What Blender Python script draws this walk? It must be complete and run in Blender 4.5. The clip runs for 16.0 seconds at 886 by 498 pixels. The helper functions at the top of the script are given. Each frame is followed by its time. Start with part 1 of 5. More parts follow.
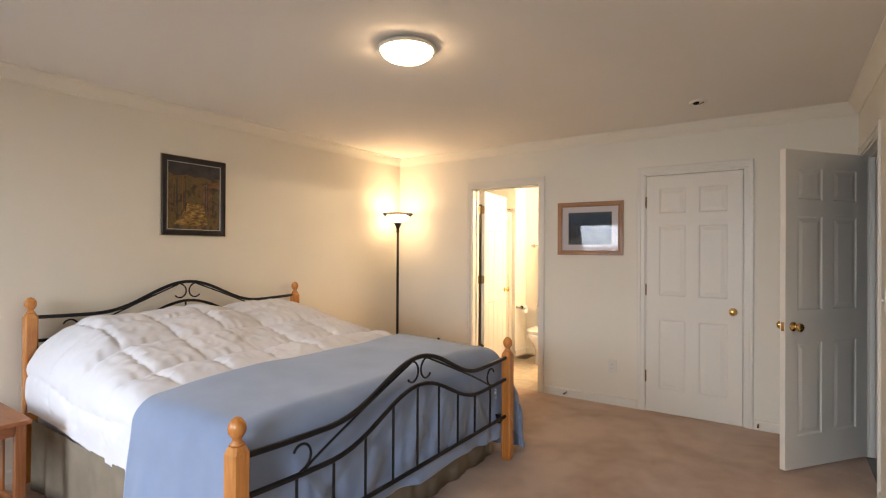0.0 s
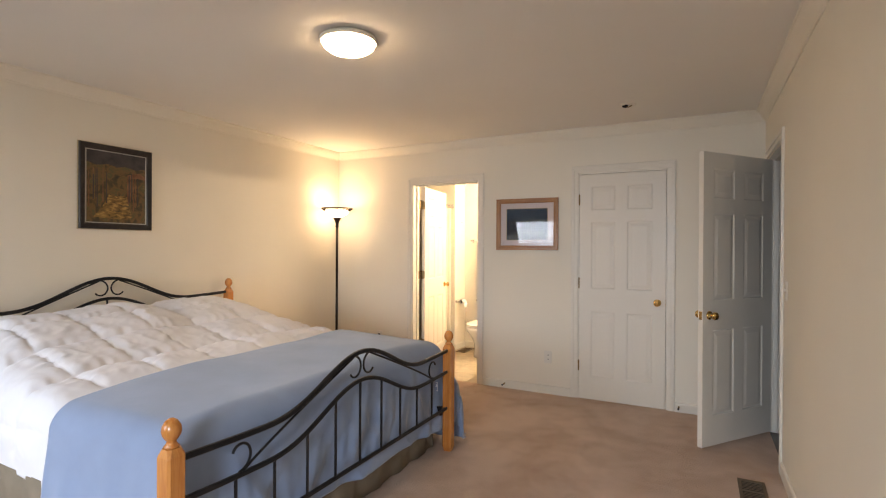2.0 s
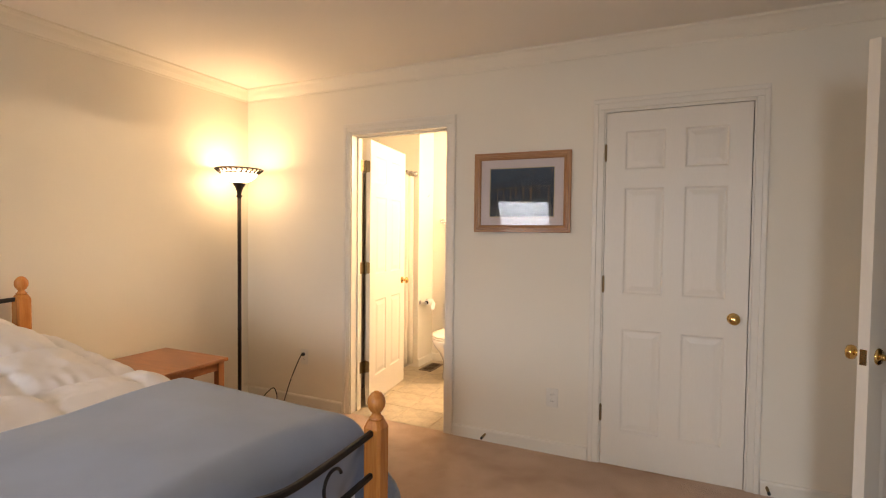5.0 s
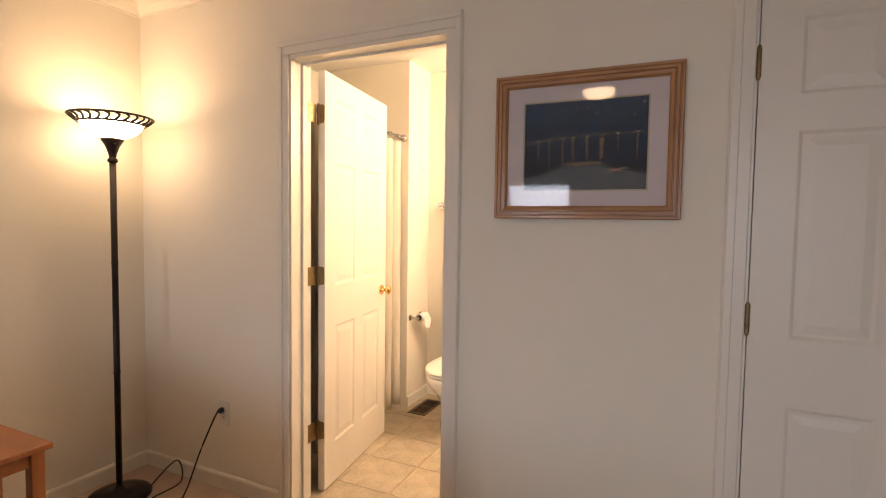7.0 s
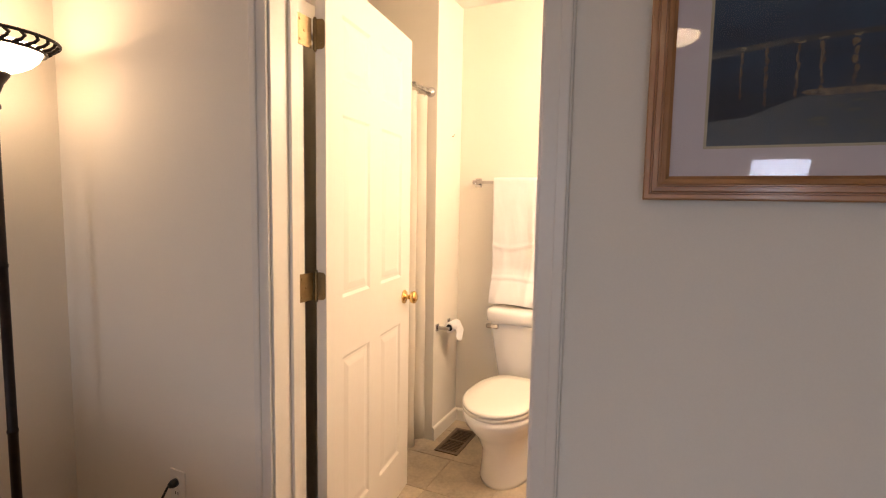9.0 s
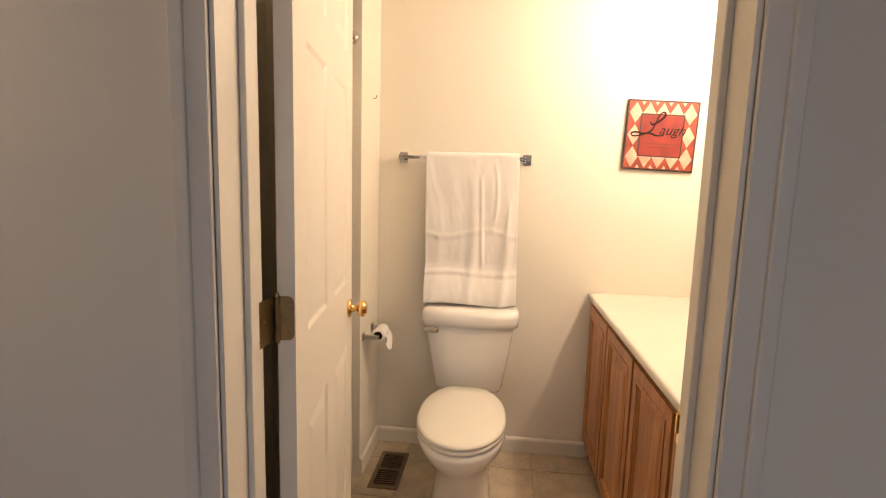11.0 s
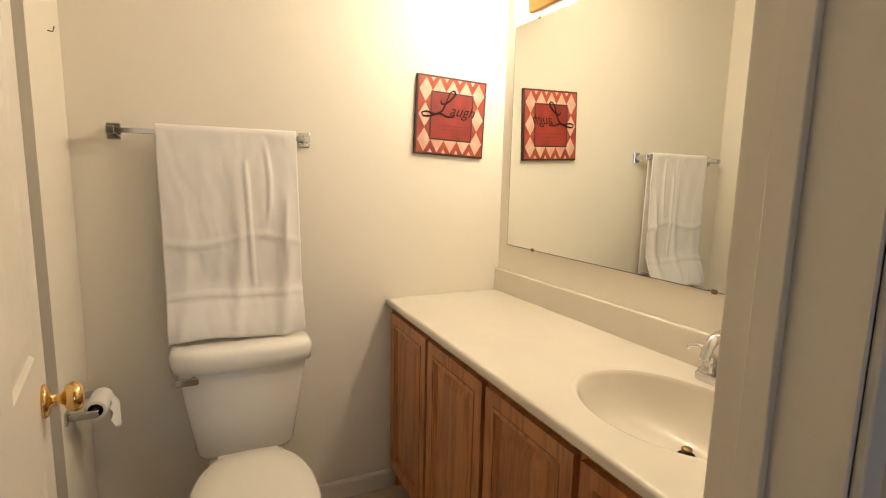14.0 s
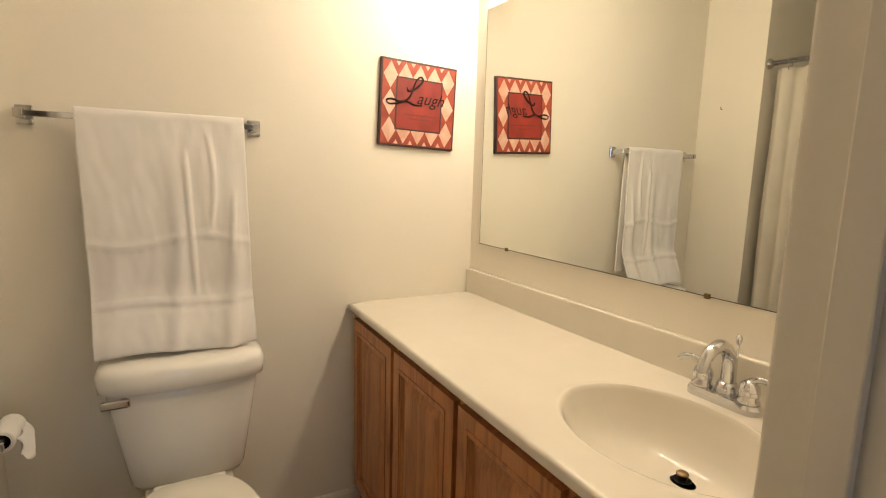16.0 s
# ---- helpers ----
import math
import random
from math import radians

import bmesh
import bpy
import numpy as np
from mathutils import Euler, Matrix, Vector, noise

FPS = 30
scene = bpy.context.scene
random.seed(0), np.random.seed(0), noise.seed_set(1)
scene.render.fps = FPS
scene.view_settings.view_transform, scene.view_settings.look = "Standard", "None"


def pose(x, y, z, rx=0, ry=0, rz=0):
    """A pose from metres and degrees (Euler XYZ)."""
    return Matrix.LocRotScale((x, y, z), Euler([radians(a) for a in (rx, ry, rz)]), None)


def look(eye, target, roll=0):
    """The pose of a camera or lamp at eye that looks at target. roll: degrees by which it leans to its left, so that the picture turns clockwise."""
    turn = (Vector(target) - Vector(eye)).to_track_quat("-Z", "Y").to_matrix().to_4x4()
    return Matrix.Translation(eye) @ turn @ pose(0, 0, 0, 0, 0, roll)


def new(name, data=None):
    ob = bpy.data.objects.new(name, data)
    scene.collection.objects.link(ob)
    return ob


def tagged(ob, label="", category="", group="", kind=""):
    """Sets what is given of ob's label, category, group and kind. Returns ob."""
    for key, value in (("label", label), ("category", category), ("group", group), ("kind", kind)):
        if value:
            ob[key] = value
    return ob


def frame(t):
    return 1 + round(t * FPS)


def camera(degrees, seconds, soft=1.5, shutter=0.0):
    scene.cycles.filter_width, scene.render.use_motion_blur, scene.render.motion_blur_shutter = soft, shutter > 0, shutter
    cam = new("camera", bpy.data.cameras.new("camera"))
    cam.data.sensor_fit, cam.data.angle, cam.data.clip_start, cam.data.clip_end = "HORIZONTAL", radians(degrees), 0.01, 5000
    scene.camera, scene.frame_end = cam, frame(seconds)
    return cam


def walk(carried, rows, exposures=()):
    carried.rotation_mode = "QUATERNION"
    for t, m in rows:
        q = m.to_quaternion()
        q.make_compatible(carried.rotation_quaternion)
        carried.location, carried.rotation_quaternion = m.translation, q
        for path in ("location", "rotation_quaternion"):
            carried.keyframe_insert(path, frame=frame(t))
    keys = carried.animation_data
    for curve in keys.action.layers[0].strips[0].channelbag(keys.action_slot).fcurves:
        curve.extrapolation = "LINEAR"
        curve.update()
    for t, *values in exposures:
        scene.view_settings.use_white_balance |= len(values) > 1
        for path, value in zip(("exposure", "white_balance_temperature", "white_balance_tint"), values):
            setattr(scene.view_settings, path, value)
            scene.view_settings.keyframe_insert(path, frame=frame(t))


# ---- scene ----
cam = camera(83.2, 16.0, soft=1.15)
PATH = [
    (0, (0.584, -0.327, 1.385), (-0.541, 1.326, 1.393), 0.3),
    (0.5, (0.595, -0.329, 1.384), (-0.442, 1.381, 1.389), 0.3),
    (1, (0.597, -0.336, 1.385), (-0.378, 1.411, 1.385), 0.3),
    (1.5, (0.597, -0.346, 1.385), (-0.343, 1.419, 1.383), 0.3),
    (2, (0.575, -0.354, 1.377), (-0.339, 1.426, 1.37), 0.3),
    (2.5, (0.528, -0.278, 1.362), (-0.366, 1.511, 1.346), 0.3),
    (3, (0.442, -0.055, 1.361), (-0.434, 1.743, 1.342), 0.4),
    (3.5, (0.346, 0.232, 1.362), (-0.515, 2.037, 1.333), 0.4),
    (4, (0.235, 0.56, 1.363), (-0.617, 2.369, 1.326), 0.3),
    (4.2, (0.191, 0.701, 1.362), (-0.658, 2.511, 1.316), 0.4),
    (6.3, (-0.442, 2.168, 1.32), (-1.27, 3.987, 1.244), 0.7),
    (6.5, (-0.485, 2.303, 1.327), (-1.327, 4.115, 1.244), 0.7),
    (7, (-0.611, 2.551, 1.335), (-1.453, 4.362, 1.23), 0.8),
    (7.5, (-0.76, 2.754, 1.337), (-1.603, 4.564, 1.22), 0.9),
    (8, (-0.89, 2.938, 1.333), (-1.745, 4.741, 1.193), 1.0),
    (8.5, (-1.006, 3.108, 1.337), (-1.867, 4.905, 1.167), 1.0),
    (8.7, (-1.054, 3.161, 1.339), (-1.919, 4.956, 1.163), 1.0),
    (10.8, (-1.708, 3.522, 1.343), (-2.009, 5.482, 1.086), 1.7),
    (11, (-1.745, 3.565, 1.341), (-1.961, 5.536, 1.082), 1.6),
    (11.5, (-1.824, 3.67, 1.351), (-1.764, 5.651, 1.081), 1.6),
    (12, (-1.887, 3.768, 1.351), (-1.576, 5.725, 1.079), 1.5),
    (12.5, (-1.945, 3.849, 1.347), (-1.384, 5.748, 1.066), 1.4),
    (13, (-1.975, 3.905, 1.347), (-1.257, 5.75, 1.067), 1.3),
    (13.5, (-1.961, 3.986, 1.348), (-1.176, 5.803, 1.063), 1.3),
    (14, (-1.934, 4.068, 1.34), (-1.104, 5.865, 1.055), 1.3),
    (14.5, (-1.905, 4.119, 1.336), (-1.043, 5.9, 1.048), 1.2),
    (15, (-1.884, 4.152, 1.33), (-0.994, 5.92, 1.041), 1.3),
    (15.5, (-1.869, 4.183, 1.328), (-0.954, 5.937, 1.037), 1.4),
    (16, (-1.859, 4.207, 1.33), (-0.922, 5.95, 1.034), 1.5),
]
walk(cam, [(t, look(eye, target, roll)) for t, eye, target, roll in PATH],
     [(0.0, -0.1, 7050, 14), (2.0, -0.1, 7050, 14), (4.2, -0.1, 7700, 16), (6.3, -0.48, 7350, 21), (8.7, -0.8, 6800, 23), (11.0, -1.45, 6400, 19), (12.0, -1.66, 6300, 17), (13.2, -1.86, 6030, 11), (16.0, -2.02, 5950, 9)])

# light levels, in watts or emission strength
DAY, TORCH, CEILGLOW, BOWLGLOW, BULBGLOW = (46.0, 44.0), 4.2, 36.0, 19.0, 480.0

# ---- world and large lights ----
world = bpy.data.worlds.new("sky")
scene.world = world
world.use_nodes = True
wn = world.node_tree.nodes
sky = wn.new("ShaderNodeTexSky")
sky.sky_type = "NISHITA"
sky.sun_disc = False
sky.sun_elevation, sky.sun_rotation = radians(38), radians(150)
wn["Background"].inputs["Strength"].default_value = 0.12
world.node_tree.links.new(sky.outputs["Color"], wn["Background"].inputs["Color"])

# plan of the place
XL, XR = -3.19, 1.035          # bedroom west and east wall faces
YS, YN = -1.95, 4.295          # bedroom south and north wall faces
YB0, YB1 = 4.427, 5.99          # bathroom south and north wall faces
XB0, XB1 = -2.335, -0.768      # bathroom west stub and mirror wall faces
CEIL = 2.465
WINDOWS = [(-2.70, -1.68), (-0.04, 0.66)]
WZ0, WZ1 = 0.90, 2.12


def lamp(name, kind, energy, colour, m, **settings):
    data = bpy.data.lights.new(name, kind)
    data.energy, data.color = energy, colour
    for key, value in settings.items():
        if key == "radius":
            data.shadow_soft_size = value
        elif key == "spread":
            data.spread = value
        elif key == "size":
            data.shape, data.size, data.size_y = "RECTANGLE", value[0], value[1]
    ob = new(name, data)
    ob.matrix_world = m
    return ob


for (x0, x1), watts in zip(WINDOWS, DAY):
    lamp("window_daylight", "AREA", watts, (0.68, 0.82, 1.0),
         look(((x0 + x1) / 2, YS - 0.13, (WZ0 + WZ1) / 2), ((x0 + x1) / 2, YS + 2.1, 0.0)), spread=radians(108), size=(x1 - x0 - 0.1, WZ1 - WZ0 - 0.1))
lamp("torchiere_bulb", "POINT", TORCH, (1.0, 0.69, 0.42), pose(-2.985, 4.015, 1.782), radius=0.035)


# ---- materials ----
def node_mat(name, base, rough=0.5, metal=0.0, vary=0.08, scale=6.0, fine=120.0, bump=0.1, bump_dist=0.002,
             tint=None, spec=0.5, sheen=0.0, coords="Object", stretch=(1, 1, 1), rand=0.0, coat=0.0):
    """A principled material whose colour drifts at a large scale and whose relief is fine."""
    mat = bpy.data.materials.new(name)
    mat.use_nodes = True
    nt = mat.node_tree
    b = nt.nodes["Principled BSDF"]
    b.inputs["Roughness"].default_value, b.inputs["Metallic"].default_value = rough, metal
    b.inputs["Specular IOR Level"].default_value = spec
    b.inputs["Sheen Weight"].default_value = sheen
    b.inputs["Coat Weight"].default_value = coat
    tc = nt.nodes.new("ShaderNodeTexCoord")
    mp = nt.nodes.new("ShaderNodeMapping")
    mp.inputs["Scale"].default_value = stretch
    nt.links.new(tc.outputs[coords], mp.inputs["Vector"])
    big = nt.nodes.new("ShaderNodeTexNoise")
    big.inputs["Scale"].default_value, big.inputs["Detail"].default_value = scale, 5
    small = nt.nodes.new("ShaderNodeTexNoise")
    small.inputs["Scale"].default_value, small.inputs["Detail"].default_value = fine, 3
    for n in (big, small):
        nt.links.new(mp.outputs["Vector"], n.inputs["Vector"])
    mix = nt.nodes.new("ShaderNodeMix")
    mix.data_type = "RGBA"
    dark = tint if tint else tuple(c * (1 - 2 * vary) for c in base)
    light = tuple(min(1, c * (1 + vary)) for c in base)
    mix.inputs["A"].default_value, mix.inputs["B"].default_value = (*dark, 1), (*light, 1)
    add = nt.nodes.new("ShaderNodeMath")
    add.operation = "MULTIPLY_ADD"
    add.inputs[1].default_value, add.inputs[2].default_value = 0.35, 0.0
    nt.links.new(small.outputs["Fac"], add.inputs[0])
    sm = nt.nodes.new("ShaderNodeMath")
    sm.operation = "MULTIPLY_ADD"
    sm.inputs[1].default_value = 0.65
    nt.links.new(big.outputs["Fac"], sm.inputs[0])
    nt.links.new(add.outputs[0], sm.inputs[2])
    fac = sm.outputs[0]
    if rand:
        info = nt.nodes.new("ShaderNodeObjectInfo")
        r = nt.nodes.new("ShaderNodeMath")
        r.operation = "MULTIPLY_ADD"
        r.inputs[1].default_value = rand
        nt.links.new(info.outputs["Random"], r.inputs[0])
        nt.links.new(fac, r.inputs[2])
        fac = r.outputs[0]
    ramp = nt.nodes.new("ShaderNodeMapRange")
    ramp.inputs["From Min"].default_value, ramp.inputs["From Max"].default_value = 0.3, 0.7 + rand
    nt.links.new(fac, ramp.inputs["Value"])
    nt.links.new(ramp.outputs[0], mix.inputs["Factor"])
    nt.links.new(mix.outputs["Result"], b.inputs["Base Color"])
    if bump:
        bp = nt.nodes.new("ShaderNodeBump")
        bp.inputs["Strength"].default_value, bp.inputs["Distance"].default_value = bump, bump_dist
        nt.links.new(small.outputs["Fac"], bp.inputs["Height"])
        nt.links.new(bp.outputs["Normal"], b.inputs["Normal"])
    return mat


def wood_mat(name, base, dark, axis="Z", rough=0.35, ring=9.0, coat=0.2):
    """Wood with long grain along an axis: drawn-out noise rings and fine pores."""
    mat = bpy.data.materials.new(name)
    mat.use_nodes = True
    nt = mat.node_tree
    b = nt.nodes["Principled BSDF"]
    b.inputs["Roughness"].default_value, b.inputs["Coat Weight"].default_value = rough, coat
    b.inputs["Coat Roughness"].default_value = 0.15
    tc = nt.nodes.new("ShaderNodeTexCoord")
    mp = nt.nodes.new("ShaderNodeMapping")
    info = nt.nodes.new("ShaderNodeObjectInfo")
    off = nt.nodes.new("ShaderNodeVectorMath")
    off.operation = "MULTIPLY_ADD"
    off.inputs[1].default_value = (1, 1, 1)
    sc = [1.0, 1.0, 1.0]
    sc["XYZ".index(axis)] = 0.09
    mp.inputs["Scale"].default_value = sc
    nt.links.new(tc.outputs["Object"], off.inputs[0])
    nt.links.new(info.outputs["Random"], off.inputs[2])
    nt.links.new(off.outputs[0], mp.inputs["Vector"])
    n1 = nt.nodes.new("ShaderNodeTexNoise")
    n1.inputs["Scale"].default_value, n1.inputs["Detail"].default_value, n1.inputs["Distortion"].default_value = ring, 3, 0.6
    nt.links.new(mp.outputs[0], n1.inputs["Vector"])
    wave = nt.nodes.new("ShaderNodeMath")
    wave.operation = "MULTIPLY"
    wave.inputs[1].default_value = 46.0
    sine = nt.nodes.new("ShaderNodeMath")
    sine.operation = "SINE"
    nt.links.new(n1.outputs["Fac"], wave.inputs[0])
    nt.links.new(wave.outputs[0], sine.inputs[0])
    pores = nt.nodes.new("ShaderNodeTexNoise")
    pores.inputs["Scale"].default_value, pores.inputs["Detail"].default_value = 160, 2
    nt.links.new(mp.outputs[0], pores.inputs["Vector"])
    ma = nt.nodes.new("ShaderNodeMath")
    ma.operation = "MULTIPLY_ADD"
    ma.inputs[1].default_value = 0.22
    nt.links.new(sine.outputs[0], ma.inputs[0])
    nt.links.new(pores.outputs["Fac"], ma.inputs[2])
    mr = nt.nodes.new("ShaderNodeMapRange")
    mr.inputs["From Min"].default_value, mr.inputs["From Max"].default_value = 0.15, 0.75
    nt.links.new(ma.outputs[0], mr.inputs["Value"])
    mix = nt.nodes.new("ShaderNodeMix")
    mix.data_type = "RGBA"
    mix.inputs["A"].default_value, mix.inputs["B"].default_value = (*dark, 1), (*base, 1)
    nt.links.new(mr.outputs[0], mix.inputs["Factor"])
    nt.links.new(mix.outputs["Result"], b.inputs["Base Color"])
    bp = nt.nodes.new("ShaderNodeBump")
    bp.inputs["Strength"].default_value, bp.inputs["Distance"].default_value = 0.12, 0.001
    nt.links.new(pores.outputs["Fac"], bp.inputs["Height"])
    nt.links.new(bp.outputs["Normal"], b.inputs["Normal"])
    return mat


def carpet_mat(name, clean, worn):
    """Cut-pile carpet: trodden darker patches, a brushed mid-scale drift and a fibre nap."""
    mat = bpy.data.materials.new(name)
    mat.use_nodes = True
    nt = mat.node_tree
    b = nt.nodes["Principled BSDF"]
    b.inputs["Roughness"].default_value, b.inputs["Sheen Weight"].default_value = 0.95, 0.15
    b.inputs["Specular IOR Level"].default_value = 0.1
    tc = nt.nodes.new("ShaderNodeTexCoord")
    noises = []
    for scale, detail, distort in ((1.15, 6, 0.9), (5.5, 4, 0.5), (420, 3, 0.0)):
        n = nt.nodes.new("ShaderNodeTexNoise")
        n.inputs["Scale"].default_value, n.inputs["Detail"].default_value, n.inputs["Distortion"].default_value = scale, detail, distort
        nt.links.new(tc.outputs["Object"], n.inputs["Vector"])
        noises.append(n)
    fac = None
    for n, weight in zip(noises, (0.55, 0.27, 0.18)):
        m = nt.nodes.new("ShaderNodeMath")
        m.operation = "MULTIPLY_ADD"
        m.inputs[1].default_value, m.inputs[2].default_value = weight, 0.0
        nt.links.new(n.outputs["Fac"], m.inputs[0])
        if fac:
            nt.links.new(fac, m.inputs[2])
        fac = m.outputs[0]
    mr = nt.nodes.new("ShaderNodeMapRange")
    mr.inputs["From Min"].default_value, mr.inputs["From Max"].default_value = 0.38, 0.58
    nt.links.new(fac, mr.inputs["Value"])
    mix = nt.nodes.new("ShaderNodeMix")
    mix.data_type = "RGBA"
    mix.inputs["A"].default_value, mix.inputs["B"].default_value = (*worn, 1), (*clean, 1)
    nt.links.new(mr.outputs[0], mix.inputs["Factor"])
    nt.links.new(mix.outputs["Result"], b.inputs["Base Color"])
    bp = nt.nodes.new("ShaderNodeBump")
    bp.inputs["Strength"].default_value, bp.inputs["Distance"].default_value = 0.9, 0.006
    nt.links.new(noises[2].outputs["Fac"], bp.inputs["Height"])
    nt.links.new(bp.outputs["Normal"], b.inputs["Normal"])
    return mat


def glow_mat(name, colour, strength):
    mat = bpy.data.materials.new(name)
    mat.use_nodes = True
    b = mat.node_tree.nodes["Principled BSDF"]
    b.inputs["Base Color"].default_value = (0.9, 0.88, 0.84, 1)
    b.inputs["Emission Color"].default_value = (*colour, 1)
    b.inputs["Emission Strength"].default_value = strength
    b.inputs["Roughness"].default_value = 0.3
    return mat


def pane_mat(name, ior=1.5):
    """Thin clear glass: see-through, with a mirror sheen that grows at grazing angles."""
    mat = bpy.data.materials.new(name)
    mat.use_nodes = True
    nt = mat.node_tree
    nt.nodes.remove(nt.nodes["Principled BSDF"])
    out = nt.nodes["Material Output"]
    clear, gloss, fres, mix = (nt.nodes.new("ShaderNode" + n) for n in ("BsdfTransparent", "BsdfGlossy", "Fresnel", "MixShader"))
    gloss.inputs["Roughness"].default_value = 0.0
    fres.inputs["IOR"].default_value = ior
    nt.links.new(fres.outputs[0], mix.inputs[0])
    nt.links.new(clear.outputs[0], mix.inputs[1])
    nt.links.new(gloss.outputs[0], mix.inputs[2])
    nt.links.new(mix.outputs[0], out.inputs[0])
    return mat


def paint_mat(name, stops, scale, detail=8.0, rough=0.5, stretch=(1, 1, 1), distort=0.5, grad=None):
    """Brushy paint: noise drives a colour ramp; grad adds a slow drift along an object axis."""
    mat = bpy.data.materials.new(name)
    mat.use_nodes = True
    nt = mat.node_tree
    b = nt.nodes["Principled BSDF"]
    b.inputs["Roughness"].default_value = rough
    tc = nt.nodes.new("ShaderNodeTexCoord")
    mp = nt.nodes.new("ShaderNodeMapping")
    mp.inputs["Scale"].default_value = stretch
    nt.links.new(tc.outputs["Object"], mp.inputs["Vector"])
    n1 = nt.nodes.new("ShaderNodeTexNoise")
    n1.inputs["Scale"].default_value, n1.inputs["Detail"].default_value, n1.inputs["Distortion"].default_value = scale, detail, distort
    nt.links.new(mp.outputs[0], n1.inputs["Vector"])
    fac = n1.outputs["Fac"]
    if grad:
        axis, a0, a1, weight = grad
        sep = nt.nodes.new("ShaderNodeSeparateXYZ")
        nt.links.new(tc.outputs["Object"], sep.inputs[0])
        mr = nt.nodes.new("ShaderNodeMapRange")
        mr.inputs["From Min"].default_value, mr.inputs["From Max"].default_value = a0, a1
        nt.links.new(sep.outputs[axis], mr.inputs["Value"])
        m1 = nt.nodes.new("ShaderNodeMix")
        m1.inputs["Factor"].default_value = weight
        nt.links.new(fac, m1.inputs["A"])
        nt.links.new(mr.outputs[0], m1.inputs["B"])
        fac = m1.outputs["Result"]
    ramp = nt.nodes.new("ShaderNodeValToRGB")
    els = ramp.color_ramp.elements
    els[0].position, els[0].color = stops[0][0], (*stops[0][1], 1)
    els[1].position, els[1].color = stops[-1][0], (*stops[-1][1], 1)
    for p, c in stops[1:-1]:
        e = els.new(p)
        e.color = (*c, 1)
    nt.links.new(fac, ramp.inputs[0])
    nt.links.new(ramp.outputs[0], b.inputs["Base Color"])
    return mat


M_WALL = node_mat("cream_wall_paint", (0.815, 0.765, 0.66), 0.6, vary=0.02, scale=1.4, fine=260, bump=0.12, bump_dist=0.001, spec=0.3)
M_CEIL = node_mat("white_ceiling_paint", (0.83, 0.795, 0.74), 0.8, vary=0.015, scale=1.1, fine=200, bump=0.2, bump_dist=0.0015, spec=0.2)
M_TRIM = node_mat("white_gloss_paint", (0.785, 0.745, 0.66), 0.35, vary=0.02, scale=3, fine=90, bump=0.05, bump_dist=0.0006)
M_DOOR = node_mat("white_door_paint", (0.785, 0.74, 0.655), 0.38, vary=0.02, scale=2.5, fine=140, bump=0.06, bump_dist=0.0006, stretch=(1, 1, 0.2))
M_CARPET = carpet_mat("beige_carpet", (0.66, 0.495, 0.39), (0.46, 0.305, 0.215))
M_TILE = node_mat("beige_vinyl_tile", (0.57, 0.48, 0.35), 0.42, vary=0.20, scale=11, fine=60, bump=0.05, bump_dist=0.001, rand=0.12)
M_GROUT = node_mat("pale_tile_joint", (0.50, 0.42, 0.305), 0.8, vary=0.08, scale=12, fine=200)
M_HALLFLOOR = wood_mat("dark_floor_wood", (0.09, 0.045, 0.025), (0.04, 0.02, 0.012), axis="Y", rough=0.3)
M_PINE = wood_mat("honey_pine", (0.62, 0.25, 0.06), (0.50, 0.17, 0.035), axis="Z", rough=0.25, ring=7, coat=0.5)
M_TABLE = wood_mat("orange_stained_wood", (0.35, 0.125, 0.042), (0.28, 0.092, 0.029), axis="X", rough=0.33, ring=6)
M_TABLEV = wood_mat("orange_stained_wood_upright", (0.33, 0.12, 0.040), (0.26, 0.088, 0.027), axis="Z", rough=0.33, ring=6)
M_OAK = wood_mat("oak_cabinet_wood", (0.47, 0.205, 0.068), (0.29, 0.105, 0.032), axis="Z", rough=0.4, ring=7)
M_OAKFRAME = wood_mat("oak_frame_wood", (0.45, 0.22, 0.085), (0.33, 0.145, 0.05), axis="X", rough=0.38, ring=10)
M_OAKFRAMEV = wood_mat("oak_frame_wood_upright", (0.45, 0.22, 0.085), (0.33, 0.145, 0.05), axis="Z", rough=0.38, ring=10)
M_DARKWOOD = wood_mat("dark_brown_wood", (0.05, 0.022, 0.014), (0.022, 0.01, 0.007), axis="Z", rough=0.3)
M_IRON = node_mat("black_iron", (0.012, 0.012, 0.014), 0.38, 0.3, vary=0.2, scale=30, fine=300, bump=0.15, bump_dist=0.0005)
M_BRONZE = node_mat("dark_bronze", (0.020, 0.012, 0.009), 0.42, 0.4, vary=0.25, scale=25, fine=200, bump=0.15, bump_dist=0.0006)
M_BLACK = node_mat("black_plastic", (0.012, 0.012, 0.012), 0.4, vary=0.1, scale=20, fine=200)
M_BRASS = node_mat("polished_brass", (0.78, 0.52, 0.20), 0.16, 1.0, vary=0.10, scale=30, fine=200, bump=0.03, bump_dist=0.0004)
M_OLDBRASS = node_mat("worn_brass", (0.28, 0.20, 0.10), 0.40, 1.0, vary=0.10, scale=18, fine=200, bump=0.08, bump_dist=0.0004)
M_CHROME = node_mat("chrome", (0.62, 0.62, 0.63), 0.09, 1.0, vary=0.03, scale=20, fine=100, bump=0.0)
M_QUILT = node_mat("white_cotton_quilt", (0.80, 0.80, 0.835), 0.9, vary=0.02, scale=5, fine=500, bump=0.25, bump_dist=0.001, spec=0.15, sheen=0.2)
